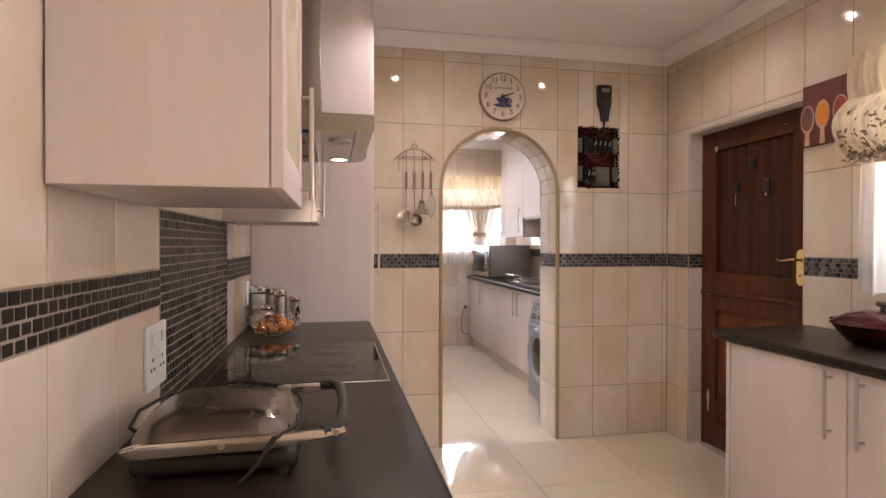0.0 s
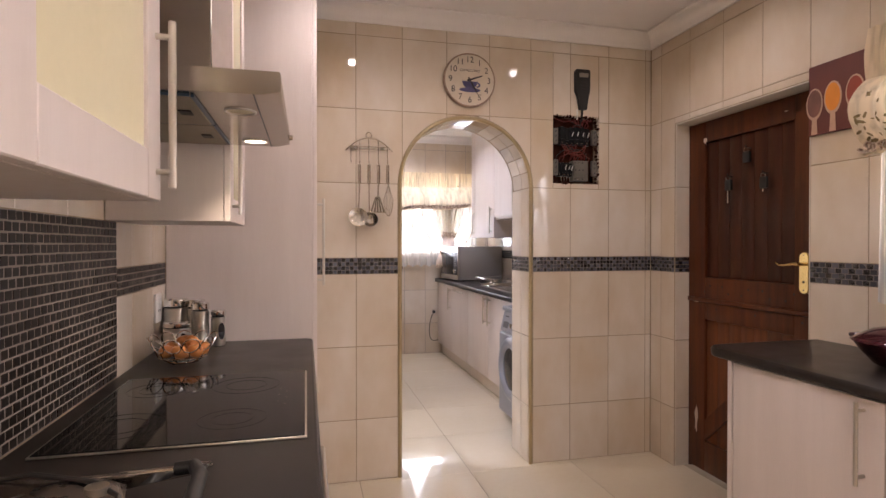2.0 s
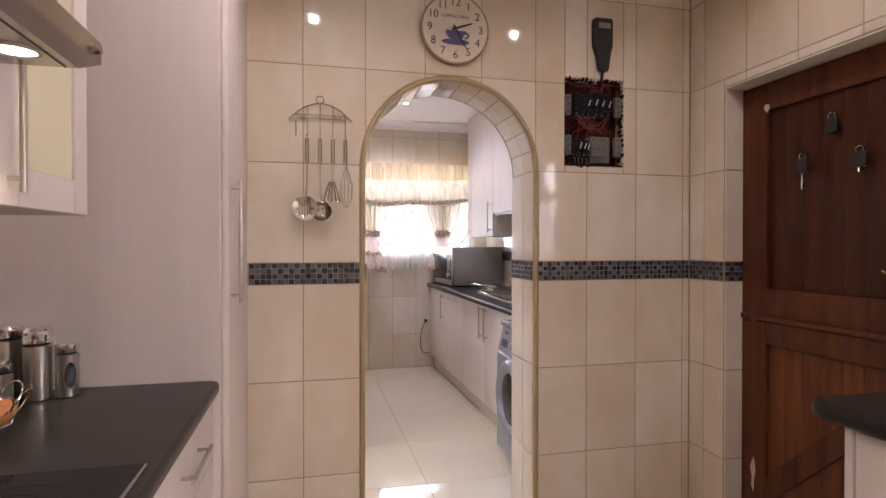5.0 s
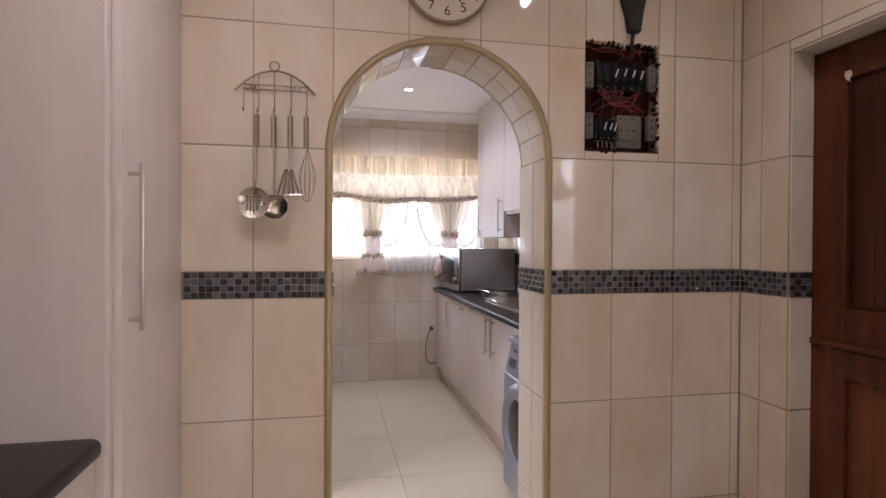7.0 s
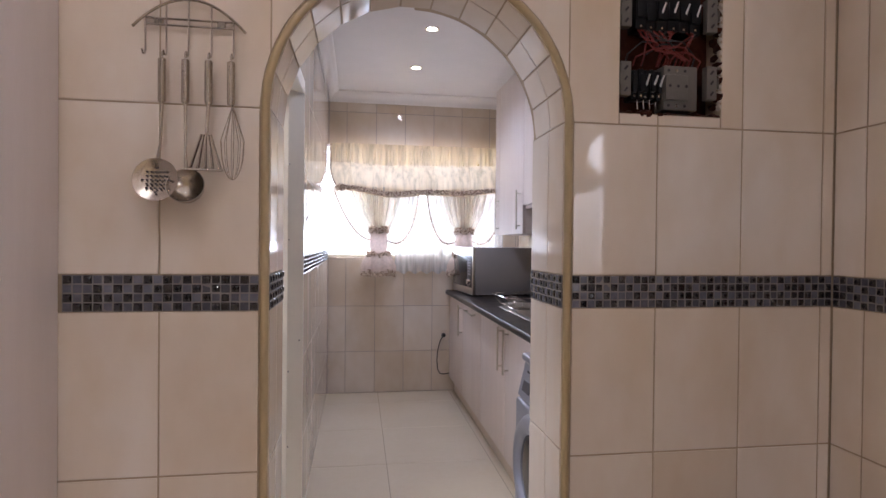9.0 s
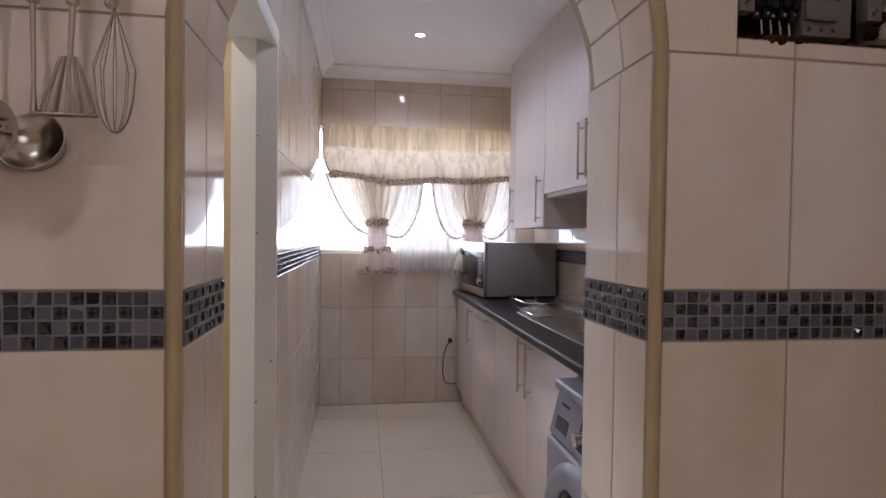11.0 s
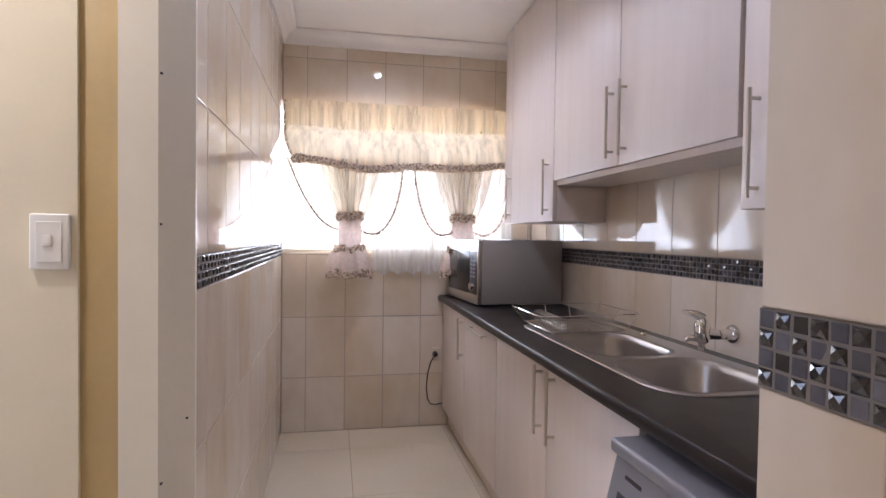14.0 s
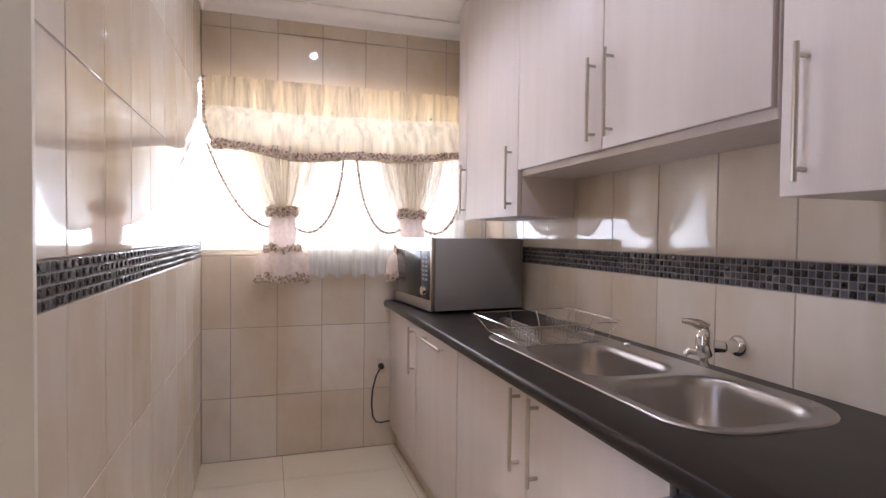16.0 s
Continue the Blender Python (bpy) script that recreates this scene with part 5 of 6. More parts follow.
# sockets on the splashback wall
for y0, y1, z0, z1, doubled in ((1.410, 1.545, 0.945, 1.090, True), (2.790, 2.870, 0.985, 1.095, False)):
    t = thing("wall_socket", "white plastic wall socket on the tiles", "socket", (XL, (y0 + y1) / 2, z0), "wall sockets")
    bm = B()
    box(bm, XL + 0.0005, XL + 0.010, y0, y1, z0, z1, 0.004, 3)
    pl = part("plate", bm, WHITEP, t)
    n = 2 if doubled else 1
    for k in range(n):
        yc = y0 + (y1 - y0) * (k + 0.5) / n
        bm = B()
        box(bm, XL + 0.0100, XL + 0.013, yc - 0.010, yc + 0.010, z1 - 0.045, z1 - 0.020, 0.002)
        part("rocker", bm, WHITEP, pl)
        for dy, dz in ((0, 0.022), (-0.011, 0.0), (0.011, 0.0)):
            bm = B()
            tube(bm, [(XL + 0.009, yc + dy, z0 + 0.045 + dz), (XL + 0.0104, yc + dy, z0 + 0.045 + dz)], 0.0042, 10)
            part("pin_hole", bm, INK, pl)

# downlights, the assumed unseen ones included
for lx, ly in DOWNLIGHTS + LAUNDRY_LIGHTS:
    t = thing("downlight", "recessed chrome ceiling downlight, switched on", "ceiling light", (lx, ly, CEIL), "downlights")
    bm = B()
    lathe(bm, [(0.030, -0.001), (0.032, -0.006), (0.042, -0.004), (0.044, -0.0005), (0.030, -0.0005)], Matrix.Translation((lx, ly, CEIL)), 28)
    part("ring", bm, CHROME, t)
    bm = B()
    lathe(bm, [(0, -0.004), (0.024, -0.004), (0.029, -0.002)], Matrix.Translation((lx, ly, CEIL)), 24)
    part("lamp", bm, BULB, t, "lit lamp glass")

# ---- laundry things ----
ZT = 0.884


def rounded(x0, x1, y0, y1, r, n=7):
    out = []
    for cx, cy, a0 in ((x1 - r, y1 - r, 0), (x0 + r, y1 - r, 90), (x0 + r, y0 + r, 180), (x1 - r, y0 + r, 270)):
        out += [(cx + r * math.cos(radians(a0 + 90 * k / n)), cy + r * math.sin(radians(a0 + 90 * k / n))) for k in range(n + 1)]
    return out


SX0, SX1, SY0, SY1 = 1.950, 2.395, 4.486, 5.690
bm = B()
edges = []
for lp in ([(1.807, WB + 0.004), (R2 - 0.002, WB + 0.004), (R2 - 0.002, 6.900), (1.807, 6.900)], rounded(1.968, 2.352, 4.508, 5.425, 0.11)):
    vs = [bm.verts.new((x, y, 0.846)) for x, y in lp]
    edges += [bm.edges.new((vs[i], vs[(i + 1) % len(vs)])) for i in range(len(vs))]
made = bmesh.ops.triangle_fill(bm, use_beauty=True, edges=edges)
made = bmesh.ops.extrude_face_region(bm, geom=[f for f in made["geom"] if isinstance(f, bmesh.types.BMFace)])
bmesh.ops.translate(bm, verts=[v for v in made["geom"] if isinstance(v, bmesh.types.BMVert)], vec=(0, 0, ZT - 0.846))
es = [e for e in bm.edges if all(abs(v.co.x - 1.807) < 1e-5 for v in e.verts) and abs(e.verts[0].co.z - e.verts[1].co.z) < 1e-5]
bmesh.ops.bevel(bm, geom=es, offset=0.014, segments=5, affect="EDGES", profile=0.5)
whole("worktop", bm, WORK, "dark charcoal laminate worktop with the double sink set in", "worktop")
bm = B()
box(bm, 1.862, 1.880, 4.432, 4.453, 0.002, 0.845, 0.001, 1)
box(bm, 1.880, R2 - 0.004, 4.434, 4.453, 0.002, 0.845, 0.001, 1)
whole("end_panel", bm, mat("dark_carcass_board", (0.10, 0.085, 0.075), 0.5), "dark carcass panel beside the washing machine", "panel")


sink = thing("sink", "stainless steel double-bowl sink with a drainer", "sink", (2.17, 5.08, ZT))
BOWLS = ((1.985, 2.315, 4.945, 5.415), (1.975, 2.345, 4.518, 4.908))
bm = B()
zd = ZT + 0.004
loops = [rounded(SX0, SX1, SY0, SY1, 0.15)] + [rounded(*b, 0.105) for b in BOWLS]
edges, rings = [], []
for lp in loops:
    vs = [bm.verts.new((x, y, zd)) for x, y in lp]
    rings.append(vs)
    edges += [bm.edges.new((vs[i], vs[(i + 1) % len(vs)])) for i in range(len(vs))]
bmesh.ops.triangle_fill(bm, use_beauty=True, edges=edges)
outer = rings[0]
lowo = [bm.verts.new((v.co.x + (0.004 if v.co.x > 2.17 else -0.004), v.co.y + (0.004 if v.co.y > 5.08 else -0.004), ZT + 0.0008)) for v in outer]
for i in range(len(outer)):
    bm.faces.new((outer[i], outer[(i + 1) % len(outer)], lowo[(i + 1) % len(outer)], lowo[i]))
part("deck", bm, SINKST, sink, smooth=False)
for b in BOWLS:
    bm = B()
    prev = None
    for ins, z in ((-0.001, zd + 0.0006), (0.004, zd - 0.001), (0.009, zd - 0.008), (0.013, zd - 0.03), (0.020, zd - 0.11), (0.032, zd - 0.135), (0.06, zd - 0.145), (0.12, zd - 0.148)):
        lp = rounded(b[0] + ins, b[1] - ins, b[2] + ins, b[3] - ins, max(0.02, 0.105 - ins * 0.3))
        cur = [bm.verts.new((x, y, z)) for x, y in lp]
        if prev:
            for i in range(len(cur)):
                bm.faces.new((prev[i], prev[(i + 1) % len(cur)], cur[(i + 1) % len(cur)], cur[i]))
        prev = cur
    bm.faces.new(prev)
    bw = part("bowl", bm, SINKST, sink)
    bm = B()
    lathe(bm, [(0, 0.002), (0.02, 0.002), (0.028, 0.004), (0.032, 0.001)], Matrix.Translation(((b[0] + b[1]) / 2, (b[2] + b[3]) / 2, zd - 0.148)), 20)
    part("drain", bm, CHROME, bw)
for k in range(9):
    bm = B()
    x = 2.02 + k * 0.038
    tube(bm, [(x, 5.44, zd - 0.001), (x, 5.46, zd + 0.002), (x, 5.64, zd + 0.0015), (x, 5.66, zd - 0.001)], 0.0035, 6)
    part("drainer_ridge", bm, SINKST, sink)
bm = B()
lathe(bm, [(0, 0.012), (0.010, 0.012), (0.012, 0.009), (0.012, 0.0)], Matrix.Translation((2.362, 5.30, zd)), 16)
part("plug_stopper", bm, CHROME, sink)

tap = thing("mixer_tap", "chrome single-lever mixer tap on the wall tiles", "tap", (R2, 4.93, 0.95))
bm = B()
TX = Matrix.Translation((R2 - 0.0012, 4.903, 0.962)) @ pose(0, 0, 0, 0, -90)
lathe(bm, [(0, 0), (0.032, 0), (0.033, 0.006), (0.028, 0.016), (0.016, 0.022), (0.016, 0.06)], TX, 28)
part("flange", bm, CHROME, tap)
bm = B()
tube(bm, [(R2 - 0.02, 4.903, 0.962), (R2 - 0.06, 4.908, 0.962), (R2 - 0.08, 4.912, 0.963), (R2 - 0.105, 4.917, 0.966)], [0.019, 0.018, 0.0185, 0.021], 16)
part("arm", bm, CHROME, tap)
TB = Vector((R2 - 0.112, 4.919, 0.0))
bm = B()
lathe(bm, [(0, 0.905), (0.010, 0.905), (0.012, 0.910), (0.012, 0.930), (0.022, 0.938), (0.026, 0.955), (0.026, 0.992), (0.023, 1.000), (0.016, 1.012), (0.010, 1.018), (0, 1.019)], Matrix.Translation(TB), 24)
part("body", bm, CHROME, tap)
bm = B()
tube(bm, [TB + Vector((0.006, 0, 1.014)), TB + Vector((-0.012, 0.012, 1.026)), TB + Vector((-0.030, 0.027, 1.032)), TB + Vector((-0.046, 0.042, 1.033))], [0.017, 0.015, 0.010, 0.007], 12)
part("lever", bm, CHROME, tap)
bm = B()
tube(bm, [TB + Vector((0, 0, 0.945)), TB + Vector((-0.030, 0.028, 0.946)), TB + Vector((-0.040, 0.036, 0.935))], [0.012, 0.011, 0.009], 12)
part("spout", bm, CHROME, tap)

rk = thing("dish_rack", "chrome wire dish rack standing on the sink drainer", "dish rack", (2.16, 5.50, ZT))
z0, z1 = ZT + 0.012, ZT + 0.080


def wire(nm, pts, r=0.0016, closed=False):
    bm = B()
    tube(bm, pts, r, 6, closed=closed)
    part(nm, bm, CHROME, rk)


wire("rim_wire", [(x, y, z1 + (0.006 if x > 2.2 else 0)) for x, y in rounded(1.93, 2.37, 5.33, 5.72, 0.03, 4)], 0.0024, True)
wire("base_wire", [(x, y, z0) for x, y in rounded(1.985, 2.33, 5.36, 5.69, 0.03, 4)], 0.0022, True)
for k in range(15):
    y = 5.375 + k * 0.0215
    wire("floor_wire", [(1.985, y, z0), (2.33, y, z0)])
for k in range(13):
    y = 5.38 + k * 0.023
    for x in (2.045, 2.255):
        wire("plate_prong", [(x - 0.022, y, z0), (x - 0.020, y, z0 + 0.045), (x, y, z0 + 0.056), (x + 0.020, y, z0 + 0.045), (x + 0.022, y, z0)])
for (xa, ya), (xb, yb) in (((1.985, 5.38), (1.93, 5.36)), ((2.33, 5.38), (2.37, 5.36)), ((1.985, 5.67), (1.93, 5.70)), ((2.33, 5.67), (2.37, 5.70)), ((2.10, 5.69), (2.10, 5.72)), ((2.22, 5.69), (2.22, 5.72)), ((2.33, 5.52), (2.37, 5.52)), ((1.985, 5.52), (1.93, 5.52)), ((2.15, 5.36), (2.15, 5.33))):
    wire("upright", [(xa, ya, z0), (xb, yb, z1)], 0.0018)
for x in (2.0, 2.31):
    for y in (5.385, 5.665):
        wire("foot", [(x, y, z0), (x, y, ZT + 0.005)], 0.003)

mw = thing("microwave", "grey countertop microwave oven with a dark glass door", "microwave", (2.17, 6.57, ZT))
MX0, MX1, MY0, MY1, MZ0, MZ1 = 1.878, 2.405, 6.275, 6.82, 0.896, 1.262
bm = B()
box(bm, MX0 + 0.022, MX1, MY0, MY1, MZ0, MZ1, 0.006)
part("casing", bm, MWBODY, mw)
bm = B()
box(bm, MX0, MX0 + 0.021, MY0 + 0.001, MY1 - 0.001, MZ0 - 0.001, MZ1 + 0.001, 0.006)
fr = part("front_frame", bm, STEEL, mw, "brushed steel front")
bm = B()
box(bm, MX0 - 0.004, MX0 + 0.004, MY0 + 0.134, MY1 - 0.022, MZ0 + 0.055, MZ1 - 0.064, 0.003)
part("door_glass", bm, DARKGL, fr)
bm = B()
box(bm, MX0 - 0.003, MX0 + 0.004, MY0 + 0.014, MY0 + 0.132, MZ0 + 0.055, MZ1 - 0.064, 0.002)
cp = part("control_panel", bm, BLACKP, fr)
bm = B()
tube(bm, [(MX0 - 0.003, MY0 + 0.074, MZ0 + 0.10), (MX0 - 0.022, MY0 + 0.074, MZ0 + 0.10)], [0.024, 0.021], 24)
part("knob", bm, CHROME, cp)
for r in range(6):
    for c in range(2):
        bm = B()
        box(bm, MX0 - 0.0055, MX0 - 0.0028, MY0 + 0.040 + c * 0.04, MY0 + 0.068 + c * 0.04, MZ0 + 0.150 + r * 0.022, MZ0 + 0.163 + r * 0.022, 0.001, 1)
        part("button", bm, GREYP, cp)
for x in (1.97, 2.35):
    for y in (6.36, 6.80):
        bm = B()
        tube(bm, [(x, y, ZT), (x, y, MZ0 + 0.002)], 0.014, 12)
        part("foot", bm, BLACKP, mw)

mw.rotation_euler.z = radians(6)

wm = thing("washing_machine", "silver front-loading washing machine under the worktop", "washing machine", (2.08, 4.14, 0))
WX, WY0, WY1, WZ = 1.757, 3.875, 4.427, 0.825
bm = B()
box(bm, WX + 0.045, R2 - 0.03, WY0, WY1, 0.012, WZ - 0.036, 0.008)
part("casing", bm, GREYP, wm)
bm = B()
box(bm, WX - 0.004, R2 - 0.03, WY0 - 0.002, WY1 + 0.002, WZ - 0.034, WZ, 0.010, 3)
part("top", bm, GREYP, wm)
bm = B()
prism(bm, [(WX + 0.012, WZ - 0.037), (WX + 0.05, WZ - 0.037), (WX + 0.05, 0.644), (WX - 0.022, 0.644)], WY1 - WY0 - 0.004, Matrix.Translation((0, WY0 + 0.002, 0)))
bmesh.ops.bevel(bm, geom=bm.edges[:], offset=0.004, segments=2, affect="EDGES")
pn = part("control_panel", bm, GREYP, wm)
bm = B()
box(bm, WX - 0.032, WX + 0.046, WY0 + 0.002, WY1 - 0.002, 0.05, 0.640, 0.018, 3)
ft = part("front", bm, GREYP, wm)


def panel_piece(nm, y0, y1, z0, z1, mtl, lift, parent, label=""):
    s = lambda z: WX - 0.022 + 0.034 * (z - 0.644) / (WZ - 0.037 - 0.644)
    bm = B()
    q = [(y0, z0), (y1, z0), (y1, z1), (y0, z1)]
    a = [bm.verts.new((s(z) - lift, y, z)) for y, z in q]
    b = [bm.verts.new((s(z) + 0.002, y, z)) for y, z in q]
    bm.faces.new(a)
    bm.faces.new(b[::-1])
    for i in range(4):
        bm.faces.new((a[i], b[i], b[(i + 1) % 4], a[(i + 1) % 4]))
    bmesh.ops.bevel(bm, geom=bm.edges[:], offset=min(0.003, lift * 0.9), segments=1, affect="EDGES")
    return part(nm, bm, mtl, parent, label)


panel_piece("drawer_pull", 4.285, 4.385, 0.672, 0.717, mat("dark_recess_plastic", (0.06, 0.058, 0.062), 0.4), 0.0015, pn)
panel_piece("logo_bar", 4.305, 4.370, 0.750, 0.759, INK, 0.0006, pn)
panel_piece("display", 4.142, 4.202, 0.668, 0.775, BLACKP, 0.002, pn)
bm = B()
tube(bm, [(WX - 0.002, 4.172, 0.708), (WX - 0.036, 4.172, 0.705)], [0.022, 0.020], 24)
part("dial", bm, CHROME, pn)
bm = B()
MD = Matrix.Translation((WX - 0.031, 4.155, 0.405)) @ pose(0, 0, 0, 0, -90)
lathe(bm, [(0.145, 0.006), (0.155, 0.024), (0.178, 0.034), (0.205, 0.028), (0.222, 0.012), (0.226, 0.0)], MD, 48)
dr = part("door_ring", bm, GREYP, wm)
bm = B()
lathe(bm, [(0.148, 0.010), (0.12, 0.020), (0.06, 0.028), (0, 0.030)], MD, 40)
part("door_glass", bm, DARKGL, dr)
for y in (3.93, 4.37):
    for x in (1.86, 2.36):
        bm = B()
        tube(bm, [(x, y, 0.0), (x, y, 0.014)], 0.02, 12)
        part("foot", bm, BLACKP, wm)

# plug and lead on the back wall
pg = thing("wall_plug", "plugged-in lead hanging in a loop by the cabinets", "power lead", (1.79, Y2, 0.44))
bm = B()
box(bm, 1.770, 1.825, Y2 - 0.011, Y2 - 0.0005, 0.445, 0.53, 0.004)
part("plate", bm, CABIN, pg)
bm = B()
tube(bm, [(1.792, Y2 - 0.010, 0.487), (1.792, Y2 - 0.045, 0.487)], [0.019, 0.014], 14)
part("plug", bm, BLACKP, pg)
bm = B()
tube(bm, [(1.792, Y2 - 0.043, 0.485), (1.775, Y2 - 0.058, 0.478), (1.755, Y2 - 0.055, 0.44), (1.738, Y2 - 0.04, 0.36), (1.733, Y2 - 0.03, 0.27), (1.742, Y2 - 0.025, 0.19), (1.765, Y2 - 0.02, 0.152), (1.80, Y2 - 0.02, 0.147), (1.85, Y2 - 0.02, 0.155)], 0.0042, 8)
part("lead", bm, BLACKP, pg)

sw = thing("light_switch", "white plastic light switch on the cream wall", "light switch", (0.55, 4.534, 1.205))
bm = B()
box(bm, 0.512, 0.586, 4.523, 4.5345, 1.203, 1.318, 0.004, 3)
pl = part("plate", bm, WHITEP, sw)
bm = B()
box(bm, 0.525, 0.573, 4.5205, 4.524, 1.218, 1.302, 0.001, 1)
pl2 = part("cover", bm, WHITEP, pl)
bm = B()
box(bm, 0.538, 0.556, 4.516, 4.521, 1.250, 1.275, 0.003)
part("rocker", bm, WHITEP, pl2)

# ---- curtains ----


def sheet(fn, nu, nv):
    bm = B()
    g = [[bm.verts.new(fn(i / nu, j / nv)) for j in range(nv + 1)] for i in range(nu + 1)]
    for i in range(nu):
        for j in range(nv):
            bm.faces.new((g[i][j], g[i + 1][j], g[i + 1][j + 1], g[i][j + 1]))
    return bm


def beads(pts, pitch=0.011, r=0.0062):
    """A beaded braid along a curve."""
    pts = [Vector(p) for p in pts]
    out, rad, k = [], [], 0
    for a, b in zip(pts, pts[1:]):
        n = max(1, int((b - a).length / (pitch / 3)))
        for i in range(n):
            out.append(a.lerp(b, i / n))
            rad.append((r * 0.45, r, r * 0.95)[k % 3])
            k += 1
    bm = B()
    tube(bm, out, rad, 6)
    return bm


def curls(fn, length, seed, size=0.014, pitch=0.012, passes=2, r=0.0042):
    """A ruched braid: curling loops along fn(s), s in metres."""
    rng = random.Random(seed)
    bm = B()
    for p in range(passes):
        pts, n = [], int(length / pitch * 9)
        ph = rng.uniform(0, 6)
        for k in range(n):
            s = length * k / n
            a = k * 2 * math.pi / 9 + ph
            c = fn(s)
            z = size * (0.75 + 0.45 * noise.noise(Vector((s * 14, p * 7.3, seed))))
            pts.append(c[0] + c[1] * (z * math.cos(a)) + c[2] * (z * math.sin(a)) + c[3] * (0.006 * math.sin(a * 0.37 + p) - 0.004 * p))
        tube(bm, pts, r, 5)
    return bm


def valance(name, label, side, plane, u0, u1, zt, zb, depth, seed, base, print_rows=0.0, reach=0.0):
    """A gathered satin pelmet: a shirred header over a soft balloon, with a ruched braid hem."""
    t = thing(name, label, "valance", base)
    L = u1 - u0
    ud = (at(side, plane, 1, 0) - at(side, plane, 0, 0)).normalized()
    nd = (at(side, plane, 0, 0, -1) - at(side, plane, 0, 0)).normalized()

    def hem(u):
        return zb + 0.018 * math.sin(u * L * 4.1 + seed) + 0.012 * math.sin(u * L * 9.7)

    def puff(u, v):
        n1 = noise.noise(Vector((u * L * 19, v * 0.8, seed)))
        n2 = noise.noise(Vector((u * L * 60, v * 1.4, seed + 5))) * (1.5 if 0.15 < v < 0.5 else 0.8)
        n3 = noise.noise(Vector((u * L * 7, v * 2.0, seed + 9)))
        if v < 0.42:
            w = v / 0.42
            return depth * 0.35 + 0.012 * math.sin(w * math.pi) + 0.016 * n1 * (0.4 + w) + 0.012 * n2
        w = (v - 0.42) / 0.58
        return depth * 0.35 + depth * 0.75 * math.sin(min(1, w * 1.05) * math.pi) ** 0.7 * (0.8 + 0.5 * n3) + 0.014 * n1 * (1.1 - w) + 0.006 * n2 + 0.01 * w + reach * w ** 1.5

    def fn(u, v):
        z = zt + (hem(u) - zt) * v + (0.010 * noise.noise(Vector((u * L * 40, 3, seed))) if v == 0 else 0)
        inset = 0.060 * (1 - u) ** 9 * max(0.0, (v - 0.45) / 0.55) ** 2 if reach else 0.0
        return at(side, plane, u0 + u * L + inset, z, -puff(u, v))
    if reach:
        lining = sheet(lambda u, v: at(side, plane, u0 + u * L, zt - 0.004 - (0.160 + 0.012 * math.sin(u * L * 23) + 0.008 * math.sin(u * L * 61)) * v, -0.010 - 0.006 * math.sin(u * L * 95)), int(L * 120), 4)
        part("header_lining", lining, GOLDC, t, "golden header lining")
        part("side_braid", beads([fn(0, v) + nd * 0.010 for v in [0.28 + 0.72 * k / 16 for k in range(17)]], 0.022, 0.0095), CORD, t, "brown beaded braid")
    part("cloth", sheet(fn, int(L * 170), 26), SATINC, t)
    if print_rows:
        rng = random.Random(seed)
        bm = B()
        for k in range(int(L * 260)):
            v, u = 1 - rng.random() ** 1.3 * print_rows, rng.uniform(0.01, 0.99)
            a, r = rng.uniform(0, 6.3), rng.uniform(0.006, 0.013)
            ring = []
            for q in range(6):
                x, z = r * math.cos(q * math.pi / 3) * 1.3, r * 0.5 * math.sin(q * math.pi / 3)
                du, dv = (x * math.cos(a) - z * math.sin(a)) / L, (x * math.sin(a) + z * math.cos(a)) / (zt - zb)
                uu, vv = min(1, max(0, u + du)), min(1, max(0.5, v + dv))
                ring.append(bm.verts.new(fn(uu, vv) + nd * 0.004))
            bm.faces.new(ring)
        tagged(part("flower_print", bm, PRINT, t), kind="stuff")

    def path(s):
        u = min(1, s / L)
        bulk = 0.85 + 1.3 * max(0, noise.noise(Vector((u * L * 3.6, 1.7, seed))))
        return at(side, plane, u0 + u * L + (0.060 * (1 - u) ** 9 if reach else 0.0), hem(u) + 0.004 * bulk, -puff(u, 1) - 0.012), ud * bulk, Vector((0, 0, 1)) * bulk, nd
    part("braid", curls(path, L, seed, 0.024, 0.026, 3, 0.0056), CORD, t, "brown and gold ruched braid")

    def path2(s):
        u = min(1, s / L)
        return at(side, plane, u0 + u * L + (0.060 * (1 - u) ** 9 if reach else 0.0), hem(u) - 0.012, -puff(u, 1) - 0.004), ud, Vector((0, 0, 1)), nd
    part("ruffle", curls(path2, L, seed + 3, 0.012, 0.015, 1, 0.006), SATINC, t)
    bm = B()
    rail = [at(side, plane, u0 - 0.01, zt - 0.05, -0.008), at(side, plane, u1 + 0.01, zt - 0.05, -0.008)]
    tube(bm, rail, 0.005, 10)
    part("rail", bm, BRASS, t)
    return t


valance("valance", "gathered cream satin valance with brown braid over the laundry window", "-y", Y2, 0.812, 2.300, 2.130, 1.722, 0.075, 2.0, (1.55, Y2, 1.70), 0.0, 0.082)
valance("valance", "gathered cream satin valance with a floral hem over the kitchen window", "-x", XR, 0.55, 2.120, 2.080, 1.632, 0.13, 6.0, (XR, 1.3, 1.6), 0.42)


